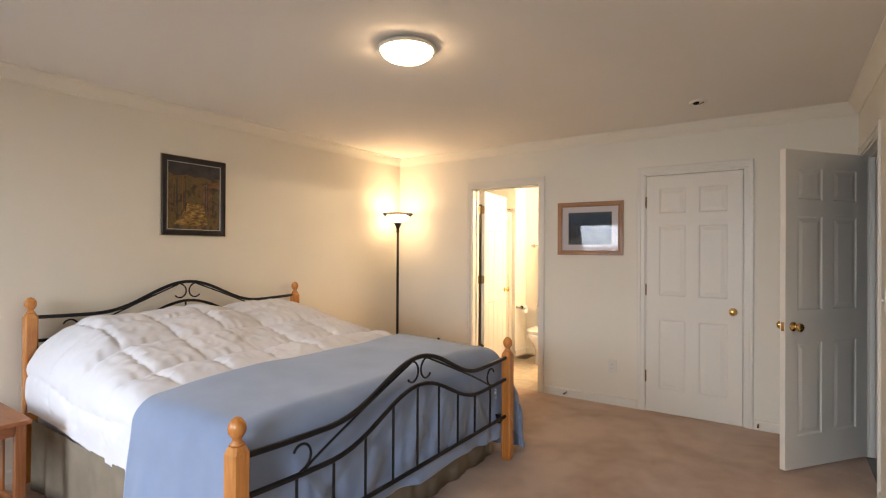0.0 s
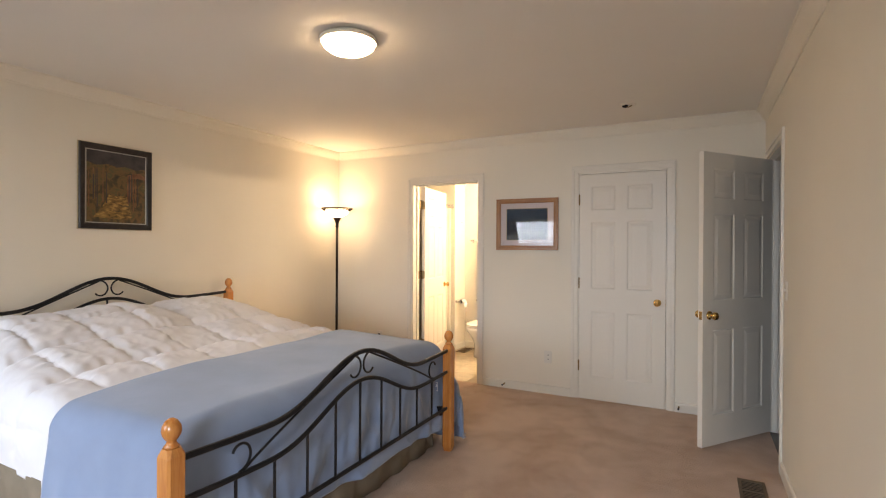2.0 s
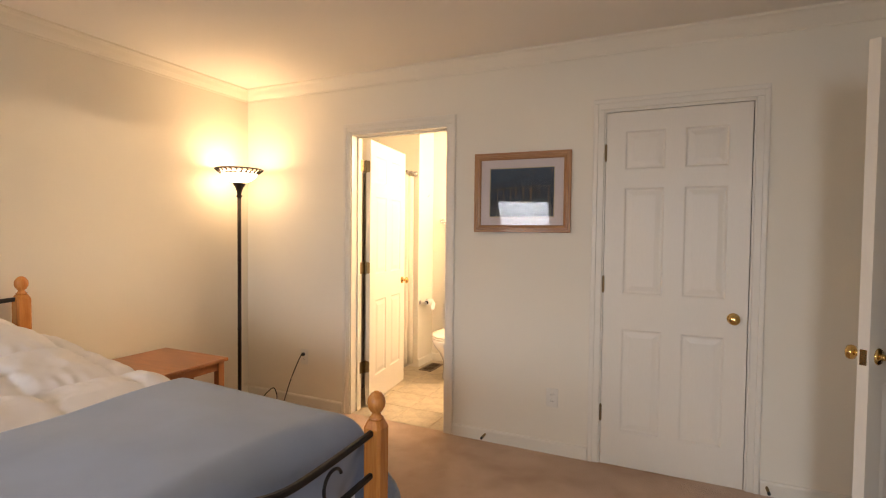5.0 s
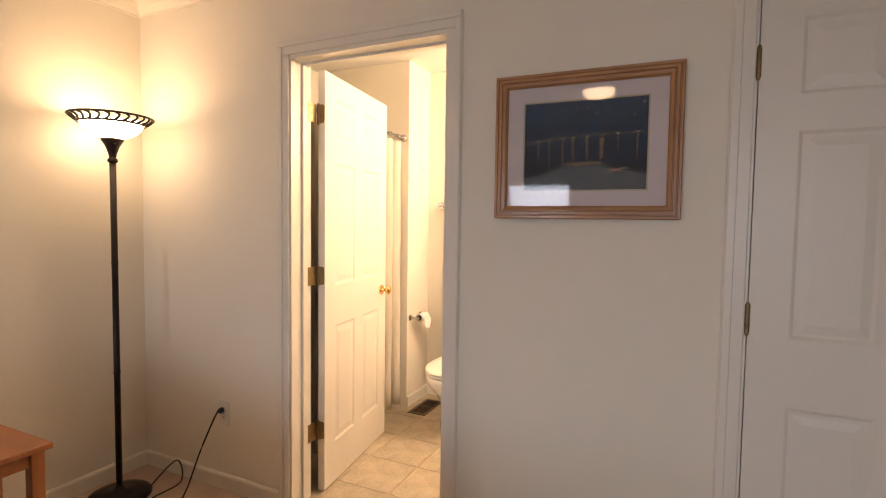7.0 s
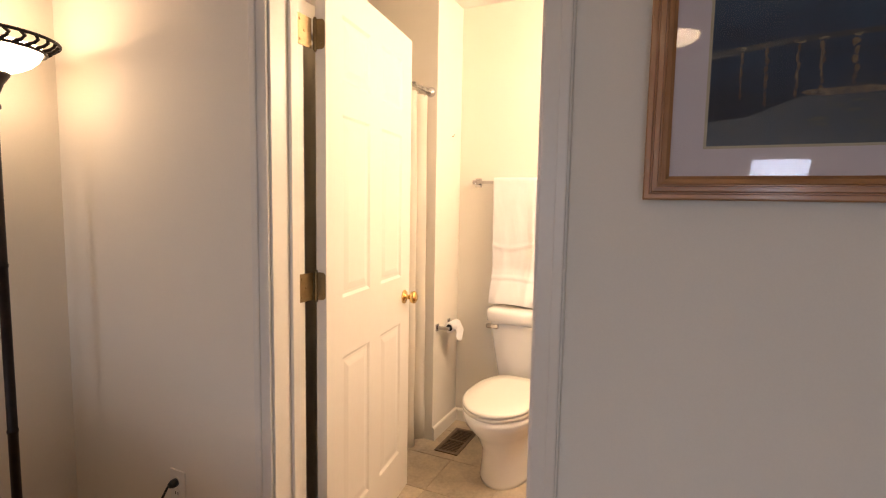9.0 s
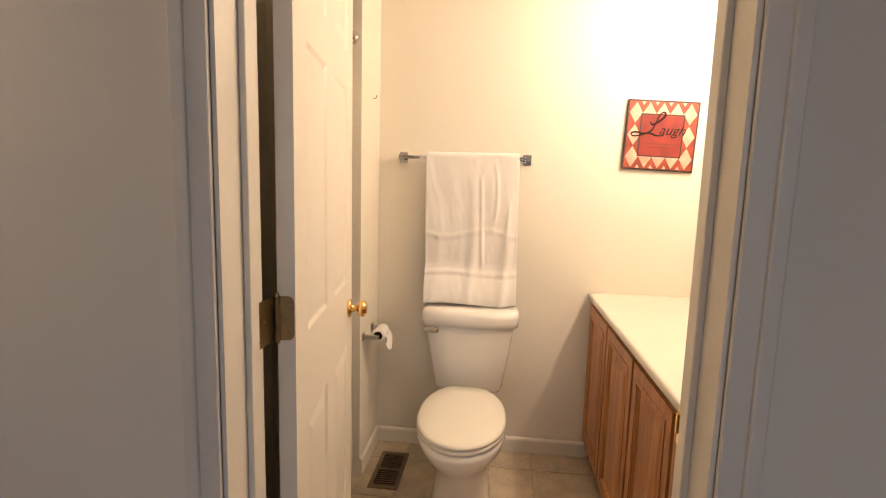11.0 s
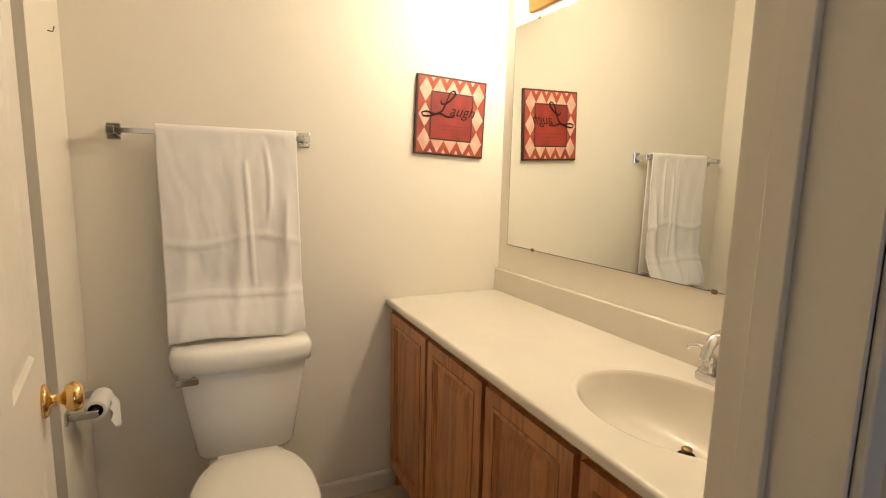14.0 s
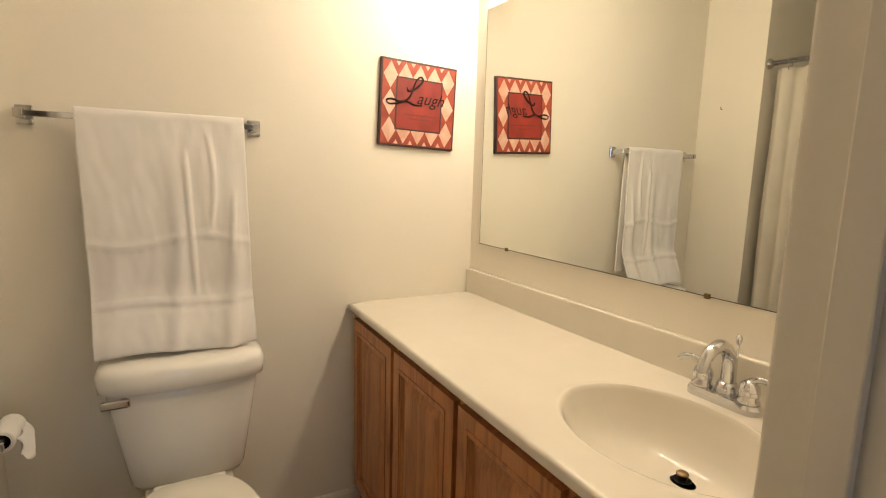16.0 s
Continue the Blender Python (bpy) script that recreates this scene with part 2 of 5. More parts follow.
M_BLUE = node_mat("blue_blanket_fabric", (0.25, 0.325, 0.475), 0.8, vary=0.06, scale=6, fine=600, bump=0.3, bump_dist=0.0008, spec=0.2, sheen=0.35)
M_SKIRT = node_mat("olive_brown_fabric", (0.25, 0.205, 0.15), 0.9, vary=0.10, scale=8, fine=500, bump=0.3, bump_dist=0.001, spec=0.1)
M_TOWEL = node_mat("white_terry_cloth", (0.86, 0.83, 0.79), 0.95, vary=0.025, scale=8, fine=900, bump=0.6, bump_dist=0.002, spec=0.1, sheen=0.3)
M_CURTAIN = node_mat("cream_curtain_fabric", (0.82, 0.77, 0.67), 0.85, vary=0.04, scale=8, fine=500, bump=0.15, bump_dist=0.0008, spec=0.2)
# the curtain lets part of the light through
nt = M_CURTAIN.node_tree
through_light, blend = nt.nodes.new("ShaderNodeBsdfTranslucent"), nt.nodes.new("ShaderNodeMixShader")
through_light.inputs["Color"].default_value = (0.80, 0.74, 0.62, 1)
blend.inputs[0].default_value = 0.3
nt.links.new(nt.nodes["Principled BSDF"].outputs[0], blend.inputs[1])
nt.links.new(through_light.outputs[0], blend.inputs[2])
nt.links.new(blend.outputs[0], nt.nodes["Material Output"].inputs["Surface"])
M_PORCELAIN = node_mat("white_porcelain", (0.86, 0.835, 0.78), 0.12, vary=0.01, scale=2, fine=20, bump=0.0, coat=0.4)
M_SEAT = node_mat("ivory_seat_plastic", (0.80, 0.77, 0.68), 0.25, vary=0.01, scale=2, fine=20, bump=0.0)
M_MARBLE = node_mat("cream_cultured_marble", (0.72, 0.672, 0.572), 0.2, vary=0.02, scale=4, fine=14, bump=0.0, coat=0.3)
M_PAPER = node_mat("white_tissue", (0.82, 0.80, 0.77), 0.95, vary=0.02, scale=20, fine=400, bump=0.3, bump_dist=0.001, spec=0.1)
M_PLASTIC = node_mat("ivory_plastic", (0.76, 0.73, 0.66), 0.4, vary=0.01, scale=5, fine=60, bump=0.0)
M_VENT = node_mat("brown_metal_grille", (0.20, 0.14, 0.09), 0.45, 0.4, vary=0.15, scale=30, fine=200)
# near-black; on vents, latch holes and socket slots it paints the shade inside
M_HOLE = node_mat("near_black", (0.006, 0.006, 0.006), 0.9, vary=0.1, bump=0.0)
M_MAT = node_mat("pale_pink_mat_board", (0.68, 0.58, 0.55), 0.8, vary=0.02, scale=5, fine=300, bump=0.05)
M_SILVER = node_mat("silver_fillet", (0.45, 0.45, 0.44), 0.4, 0.6, vary=0.08, scale=20, fine=100)
M_PFRAME = node_mat("black_painted_frame", (0.022, 0.017, 0.016), 0.3, vary=0.3, scale=12, fine=100, bump=0.1, bump_dist=0.0006)
M_PLAQUE = node_mat("dark_maroon_edge", (0.040, 0.010, 0.008), 0.5, vary=0.2, scale=20, fine=100)
M_RED = paint_mat("mottled_red_print", [(0.3, (0.19, 0.022, 0.011)), (0.7, (0.37, 0.066, 0.026))], 14, 5, 0.65)
M_DEEPRED = paint_mat("deep_red_print", [(0.3, (0.13, 0.008, 0.006)), (0.7, (0.27, 0.024, 0.010))], 9, 5, 0.65)
M_CREAMPRINT = paint_mat("cream_print", [(0.3, (0.52, 0.29, 0.20)), (0.7, (0.68, 0.46, 0.35))], 20, 5, 0.65)
M_INK = node_mat("dark_ink", (0.024, 0.008, 0.007), 0.8, vary=0.1, bump=0.0, spec=0.2)
M_FAINTINK = node_mat("faint_maroon_ink", (0.13, 0.012, 0.010), 0.5, vary=0.1, bump=0.0)
M_FOREST = paint_mat("autumn_forest_paint", [(0.28, (0.018, 0.016, 0.012)), (0.42, (0.062, 0.046, 0.020)), (0.52, (0.15, 0.085, 0.030)), (0.62, (0.085, 0.075, 0.030)), (0.75, (0.22, 0.14, 0.055))], 17, 9, 0.35)
M_FORESTSKY = paint_mat("dusky_sky_paint", [(0.3, (0.018, 0.017, 0.022)), (0.7, (0.06, 0.052, 0.055))], 14, 7, 0.35)
M_LIGHTPATH = paint_mat("golden_path_paint", [(0.34, (0.07, 0.04, 0.012)), (0.48, (0.20, 0.115, 0.03)), (0.68, (0.42, 0.26, 0.08))], 26, 9, 0.35, (1, 0.6, 2.5))
M_ROOFPAINT = paint_mat("rust_paint", [(0.3, (0.10, 0.035, 0.015)), (0.7, (0.26, 0.12, 0.06))], 22, 6, 0.35)
M_NIGHT = paint_mat("night_sky_paint", [(0.25, (0.034, 0.034, 0.040)), (0.40, (0.032, 0.036, 0.046)), (0.52, (0.032, 0.046, 0.070)), (0.64, (0.040, 0.068, 0.105)), (0.8, (0.050, 0.080, 0.115))], 7, 3, 0.85, (1, 1, 2.2), grad=("Z", -0.16, 0.16, 0.45))
M_NIGHTLIGHT = paint_mat("yellow_light_paint", [(0.32, (0.14, 0.11, 0.07)), (0.7, (0.55, 0.42, 0.24))], 40, 4, 0.4)
M_STREAK = paint_mat("amber_streak_paint", [(0.32, (0.085, 0.060, 0.040)), (0.7, (0.26, 0.165, 0.085))], 60, 4, 0.6)
M_GRASSPAINT = paint_mat("olive_stroke_paint", [(0.32, (0.045, 0.050, 0.030)), (0.7, (0.11, 0.10, 0.055))], 50, 4, 0.6)
M_SHOREPAINT = paint_mat("dark_shore_paint", [(0.3, (0.020, 0.025, 0.028)), (0.6, (0.040, 0.038, 0.031)), (0.8, (0.085, 0.066, 0.038))], 22, 7, 0.4)
M_LINER = node_mat("pale_gold_liner", (0.52, 0.42, 0.26), 0.5, vary=0.05)
M_DIFFUSER = glow_mat("lit_opal_glass", (1.0, 0.74, 0.45), CEILGLOW)
M_BOWL = glow_mat("lit_alabaster_glass", (1.0, 0.74, 0.45), BOWLGLOW)
M_BOWL.node_tree.nodes["Principled BSDF"].inputs["Alpha"].default_value = 0.55   # thin glass lets the bulb's light through
M_BULB = glow_mat("lit_bulb_glass", (1.0, 0.80, 0.565), BULBGLOW)
M_AMBER = glow_mat("lit_amber_glass", (1.0, 0.52, 0.08), 2.2)
M_PANE = pane_mat("clear_glass")
M_ACRYLIC = pane_mat("picture_acrylic", 1.33)
M_MIRROR = node_mat("silvered_mirror", (0.86, 0.88, 0.84), 0.0, 1.0, vary=0.0, bump=0.0)
M_LAWN = node_mat("lawn", (0.06, 0.10, 0.03), 0.95, vary=0.3, scale=0.6, fine=20)
M_BOOK = node_mat("pale_book_cloth", (0.55, 0.52, 0.46), 0.7, vary=0.1)


# ---- builders ----
def mesh_of(bm, name, mat, smooth=False):
    me = bpy.data.meshes.new(name)
    bmesh.ops.recalc_face_normals(bm, faces=bm.faces)
    bm.to_mesh(me)
    bm.free()
    if smooth:
        me.shade_smooth()
    me.materials.append(mat)
    return me


def part(name, bm, material, parent=None, label="", smooth=False):
    """One mesh object under a thing or a part, with no transform of its own."""
    ob = new(name, mesh_of(bm, name, material, smooth))
    if parent is not None:
        ob.parent = parent
    if label:
        ob["label"] = label
    return ob


def thing(name, m, label, category, group="", kind=""):
    ob = new(name)
    ob.empty_display_size = 0.1
    ob.matrix_basis = m
    return tagged(ob, label, category, group, kind)


def joined(*bms):
    """One bmesh out of several."""
    out = bmesh.new()
    for bm in bms:
        me = bpy.data.meshes.new("tmp")
        bm.to_mesh(me)
        bm.free()
        out.from_mesh(me)
        bpy.data.meshes.remove(me)
    return out


def box(x0, y0, z0, x1, y1, z1, bevel=0.0, seg=2):
    bm = bmesh.new()
    bmesh.ops.create_cube(bm, size=1.0)
    for v in bm.verts:
        v.co = Vector(((x0, x1)[v.co.x > 0], (y0, y1)[v.co.y > 0], (z0, z1)[v.co.z > 0]))
    if bevel:
        bmesh.ops.bevel(bm, geom=list(bm.edges), offset=bevel, segments=seg, profile=0.5, affect="EDGES")
    return bm


def loft(rings, cap=True, closed=False):
    """Skin between rings of equally many points."""
    bm = bmesh.new()
    vs = [[bm.verts.new(p) for p in ring] for ring in rings]
    n = len(vs[0])
    pairs = list(zip(vs, vs[1:] + ([vs[0]] if closed else [])))
    if not closed:
        pairs = list(zip(vs, vs[1:]))
    for a, b in pairs:
        for i in range(n):
            j = (i + 1) % n
            bm.faces.new((a[i], a[j], b[j], b[i]))
    if cap and not closed:
        bm.faces.new(vs[0][::-1])
        bm.faces.new(vs[-1])
    return bm


def lathe(profile, seg=28, axis="Z", at=(0, 0, 0)):
    """A turned shape out of (radius, height) pairs."""
    rings = []
    for r, h in profile:
        ring = []
        for i in range(seg):
            a = 2 * math.pi * i / seg
            p = (max(r, 0.0004) * math.cos(a), max(r, 0.0004) * math.sin(a), h)
            if axis == "Y":
                p = (p[0], p[2], p[1])
            elif axis == "X":
                p = (p[2], p[0], p[1])
            ring.append((p[0] + at[0], p[1] + at[1], p[2] + at[2]))
        rings.append(ring)
    return loft(rings)


def tube(points, radius, seg=10, taper=None):
    """A round bar along a line of points."""
    pts = [Vector(p) for p in points]
    rings = []
    up = Vector((0.13, 0.31, 0.94))
    for i, p in enumerate(pts):
        d = (pts[min(i + 1, len(pts) - 1)] - pts[max(i - 1, 0)]).normalized()
        side = d.cross(up)
        if side.length < 0.05:
            side = d.cross(Vector((1, 0, 0)))
        side.normalize()
        top = side.cross(d)
        r = radius if taper is None else radius * taper(i / (len(pts) - 1))
        rings.append([p + side * (r * math.cos(2 * math.pi * k / seg)) + top * (r * math.sin(2 * math.pi * k / seg)) for k in range(seg)])
    return loft(rings)


def bar_sweep(points, w, h):
    """A flat bar with a w x h section along points in the plane x = const."""
    pts = [Vector(p) for p in points]
    rings = []
    for i, p in enumerate(pts):
        d = (pts[min(i + 1, len(pts) - 1)] - pts[max(i - 1, 0)]).normalized()
        n = Vector((0, -d.z, d.y))
        x = Vector((1, 0, 0))
        rings.append([p + x * w / 2 * a + n * h / 2 * b for a, b in ((-1, -.6), (-.6, -1), (.6, -1), (1, -.6), (1, .6), (.6, 1), (-.6, 1), (-1, .6))])
    return loft(rings)


def wall_block(u0, u1, z0, z1, t0, t1, holes, axis):
    """A wall between two faces t0 and t1 with rectangular openings through it. axis: the way along which it runs."""
    us = sorted({u0, u1, *[v for h in holes for v in h[:2]]})
    zs = sorted({z0, z1, *[v for h in holes for v in h[2:]]})
    solid = {}
    for i in range(len(us) - 1):
        for k in range(len(zs) - 1):
            uc, zc = (us[i] + us[i + 1]) / 2, (zs[k] + zs[k + 1]) / 2
            solid[i, k] = not any(h[0] < uc < h[1] and h[2] < zc < h[3] for h in holes)
    bm = bmesh.new()
    cache = {}

    def v(u, t, z):
        key = (round(u, 5), round(t, 5), round(z, 5))
        if key not in cache:
            cache[key] = bm.verts.new((u, t, z) if axis == "X" else (t, u, z))
        return cache[key]

    for (i, k), s in solid.items():
        if not s:
            continue
        a, b, c, d = us[i], us[i + 1], zs[k], zs[k + 1]
        for t in (t0, t1):
            bm.faces.new([v(a, t, c), v(b, t, c), v(b, t, d), v(a, t, d)])
        for (di, dk), (p, q) in {(-1, 0): ((a, c), (a, d)), (1, 0): ((b, c), (b, d)), (0, -1): ((a, c), (b, c)), (0, 1): ((a, d), (b, d))}.items():
            if not solid.get((i + di, k + dk), False):
                bm.faces.new([v(p[0], t0, p[1]), v(q[0], t0, q[1]), v(q[0], t1, q[1]), v(p[0], t1, p[1])])
    return bm


def structure(name, bm, mat, label="", category="", smooth=False):
    return tagged(part(name, bm, mat, smooth=smooth), label, category, kind="structure")


def profile_run(p0, p1, inward, profile):
    """A moulding between two points: profile of (out from the wall, up) pairs."""
    p0, p1, n = Vector(p0), Vector(p1), Vector(inward)
    return loft([[p + n * a + Vector((0, 0, b)) for a, b in profile] for p in (p0, p1)])


# ---- the large structure ----
H2 = 2.6
structure("floor", box(XL, YS, -0.1, XR + 0.02, YN + 0.02, 0.0), M_CARPET, "worn beige wall-to-wall carpet of the bedroom", "floor")
structure("ceiling", box(XL - 0.1, YS - 0.1, CEIL, XR + 0.1, YN + 0.07, CEIL + 0.1), M_CEIL, "matt white painted bedroom ceiling", "ceiling")
structure("wall_west", wall_block(YS - 0.14, YN + 0.14, -0.1, H2, XL - 0.14, XL, [], "Y"), M_WALL, "cream painted bedroom wall behind the bed", "wall")
BATH = (-2.182, -1.412, -0.1, 2.060)
CLOSET = (-0.415, 0.336, -0.1, 2.061)
structure("wall_north", wall_block(XL, XR, -0.1, H2, YN, YB0, [BATH, CLOSET], "X"), M_WALL, "cream painted wall with two doorways", "wall")
HALL = (3.365, 4.128, -0.1, 2.061)
EAST = 0.085                   # thickness of the hall wall
structure("wall_east", wall_block(YS - 0.14, YB0, -0.1, H2, XR, XR + EAST, [HALL], "Y"), M_WALL, "cream painted wall with the hall doorway", "wall")
structure("wall_south", wall_block(XL, XR, -0.1, H2, YS - 0.14, YS, [(a, b, WZ0, WZ1) for a, b in WINDOWS], "X"), M_WALL, "cream painted wall with two windows", "wall")

# bathroom shell
STUB = 5.665
structure("bathroom_floor", box(-3.15, YN + 0.02, -0.1, XB1 + 0.08, YB1, -0.004), M_GROUT, "pale joints of the bathroom floor", "floor")
structure("bathroom_ceiling", box(-3.25, YB0, CEIL, XB1 + 0.1, YB1 + 0.1, CEIL + 0.1), M_CEIL, "white painted bathroom ceiling", "ceiling")
structure("wall_bathroom_north", box(-3.25, YB1, -0.1, XB1 + 0.12, YB1 + 0.12, H2), M_WALL, "cream painted bathroom wall behind the toilet", "wall")
# the mirror wall runs slightly out of square
SKEW = pose(XB1, YB1, 0, 0, 0, 2.0) @ Matrix.Translation((-XB1, -YB1, 0))
mirror_wall = structure("wall_mirror_side", box(XB1, YB0 + 0.004, -0.1, XB1 + 0.10, YB1 + 0.05, H2), M_WALL, "cream painted bathroom wall behind the mirror", "wall")
mirror_wall.matrix_basis = SKEW
structure("wall_stub", box(-3.12, STUB, -0.1, XB0, YB1, H2), M_WALL, "short cream wall beside the shower", "wall")
structure("wall_shower_west", box(-3.25, YB0, -0.1, -3.12, YB1, H2), M_TRIM, "plain white shower wall", "wall")

# closet and hall shells
structure("wall_closet", box(-0.635, 5.2, -0.1, XR + 0.12, 5.3, H2), M_WALL, "plain back wall of the closet", "wall")
structure("floor_closet", box(-0.635, YN + 0.02, -0.1, XR, 5.2, 0.0), M_CARPET, "beige carpet in the closet", "floor")
structure("ceiling_closet", box(-0.635, YB0, CEIL, XR + 0.1, 5.3, CEIL + 0.1), M_CEIL, "plain closet ceiling", "ceiling")
structure("wall_closet_east", box(XR, YB0, -0.1, XR + 0.12, 5.2, H2), M_WALL, "plain wall between closet and hall", "wall")
structure("floor_hall", box(XR + 0.02, 1.6, -0.1, 2.6, 5.6, -0.006), M_HALLFLOOR, "dark stained wooden hall floor", "floor")
structure("ceiling_hall", box(XR + 0.12, 1.6, CEIL, 2.6, 5.6, CEIL + 0.1), M_CEIL, "plain hall ceiling", "ceiling")
structure("wall_hall_north", box(XR + 0.12, 4.95, -0.1, 2.6, 5.07, H2), M_WALL, "cream hall end wall in shade", "wall")
structure("wall_hall_east", box(2.6, 1.6, -0.1, 2.72, 5.07, H2), M_WALL, "cream hall wall in shade", "wall")
structure("wall_hall_south", box(XR + 0.12, 1.48, -0.1, 2.72, 1.6, H2), M_WALL, "cream hall wall in shade", "wall")

structure("ground", box(-400, -400, -0.5, 400, 400, -0.3), M_LAWN, "green lawn outside the windows", "ground")

# ---- doors ----
def panel_door(width, height, thick, side):
    """Six-panel leaf: hinge edge at x = 0, leaf along +x, thickness to side * y. Returns the leaf's bmesh and the panel holes."""
    st = 0.105
    mid = width / 2
    cols = [(st, mid - 0.05), (mid + 0.05, width - st)]
    rows = [(0.205, 0.80), (1.005, 1.61), (1.715, height - 0.11)]
    holes = [(a, b, c, d) for a, b in cols for c, d in rows]
    return wall_block(0, width, 0, height, 0, side * thick, holes, "X"), holes


def door_panel(a, b, c, d, thick, side):
    """A raised field in its hole: sloped sticking, a flat and a raised middle, on both faces."""
    y = side * thick
    rings = []
    for inset, depth in ((0.0, 0.0), (0.010, 0.006), (0.020, 0.006), (0.045, 0.0015)):
        rings.append([(a + inset, y * depth / thick, c + inset), (b - inset, y * depth / thick, c + inset), (b - inset, y * depth / thick, d - inset), (a + inset, y * depth / thick, d - inset)])
    front = [[(x, yy, z) for x, yy, z in r] for r in rings[::-1]]
    back = [[(x, y - yy, z) for x, yy, z in r] for r in rings]
    return loft(front + back)


def knob(parent, x, z, y, out, mat=None):
    """A round door knob with its rose, standing out along out * y."""
    prof = [(0.0, 0.0), (0.030, 0.0), (0.031, 0.004), (0.026, 0.009), (0.012, 0.011), (0.010, 0.026), (0.015, 0.031), (0.025, 0.036), (0.028, 0.047), (0.025, 0.056), (0.015, 0.061), (0.0, 0.062)]
    return part("knob", lathe([(r, out * h) for r, h in prof], 24, "Y", (x, y, z)), mat or M_BRASS, parent, "polished brass knob", True)


def hinge_leaf(x, y0, y1, z, thick=0.0018, half=0.044, r=0.012):
    """A flat leaf in a plane x = const with its far corners rounded (y1 is the far edge) and three screw heads."""
    s = 1 if y1 > y0 else -1
    pts = [(y0, z - half), (y1 - s * r, z - half)]
    pts += [(y1 - s * r + s * r * math.sin(a), z - half + r - r * math.cos(a)) for a in [math.pi / 2 * k / 5 for k in range(1, 6)]]
    pts += [(y1 - s * r + s * r * math.cos(a), z + half - r + r * math.sin(a)) for a in [math.pi / 2 * k / 5 for k in range(6)]]
    pts += [(y0, z + half)]
    bms = [loft([[(x - thick / 2, py, pz) for py, pz in pts], [(x + thick / 2, py, pz) for py, pz in pts]])]
    for dz, f in ((-0.029, 0.72), (0.0, 0.45), (0.029, 0.72)):
        for out in (-1, 1):
            bms.append(lathe([(0.0, 0.0), (0.0048, 0.0), (0.0032, out * 0.0016), (0.0, out * 0.0016)], 10, "X", (x + out * thick / 2, y0 + (y1 - y0) * f, z + dz)))
    return bms


def hinge(parent, z, y, x, spread):
    """A butt hinge: five knuckles with pin tips and a leaf let into the door's edge."""
    bms = [lathe([(0.0, -0.052), (0.004, -0.050), (0.005, -0.045), (0.005, 0.045), (0.004, 0.050), (0.0, 0.052)], 12, "Z", (x, y, z))]
    for k in range(5):
        c = z - 0.036 + 0.018 * k
        bms.append(lathe([(0.0, c - 0.0084), (0.0064, c - 0.0084), (0.0068, c - 0.0070), (0.0068, c + 0.0070), (0.0064, c + 0.0084), (0.0, c + 0.0084)], 12, "Z", (x, y, 0)))
    bms += hinge_leaf(x, y, y + spread, z)
    return part("hinge", joined(*bms), M_OLDBRASS, parent, "worn brass butt hinge")


def build_door(name, m, width, height, side, label, hinge_zs, knob_faces, knob_z=0.905):
    t = 0.035
    door = thing(name, m, label, "door", kind="structure")
    leaf_bm, holes = panel_door(width, height, t, side)
    leaf = part("leaf", leaf_bm, M_DOOR, door)
    for h in holes:
        part("panel", door_panel(*h, t, side), M_DOOR, leaf)
    for face in knob_faces:
        y, out = (0.0, -side) if face == 0 else (side * t, side)
        knob(door, width - 0.065, knob_z, y, out)
    part("latch_plate", box(width - 0.001, side * t * 0.2, knob_z - 0.028, width + 0.0012, side * t * 0.8, knob_z + 0.028), M_BRASS, door, "brass latch plate")
    for z in hinge_zs:
        hinge(door, z, 0.0, -0.0015, side * 0.033)
    return door


build_door("door_closet", pose(-0.404, YN - 0.002, 0.003), 0.727, 2.041, 1, "closed white six-panel closet door with brass knob", (0.30, 1.055, 1.815), (0,))
hall_angle = math.degrees(math.atan2(3.50 - 4.113, 0.562 - 1.03))
build_door("door_hall", pose(1.031, 4.113, 0.012, 0, 0, hall_angle), 0.757, 2.032, 1, "white six-panel hall door standing half open", (0.30, 1.055, 1.815), (0, 1))
build_door("door_bathroom", pose(-2.166, 4.473, 0.012, 0, 0, 98.3), 0.735, 2.032, -1, "white six-panel bathroom door swung open inward", (0.30, 1.06, 1.83), (0, 1), 0.91)


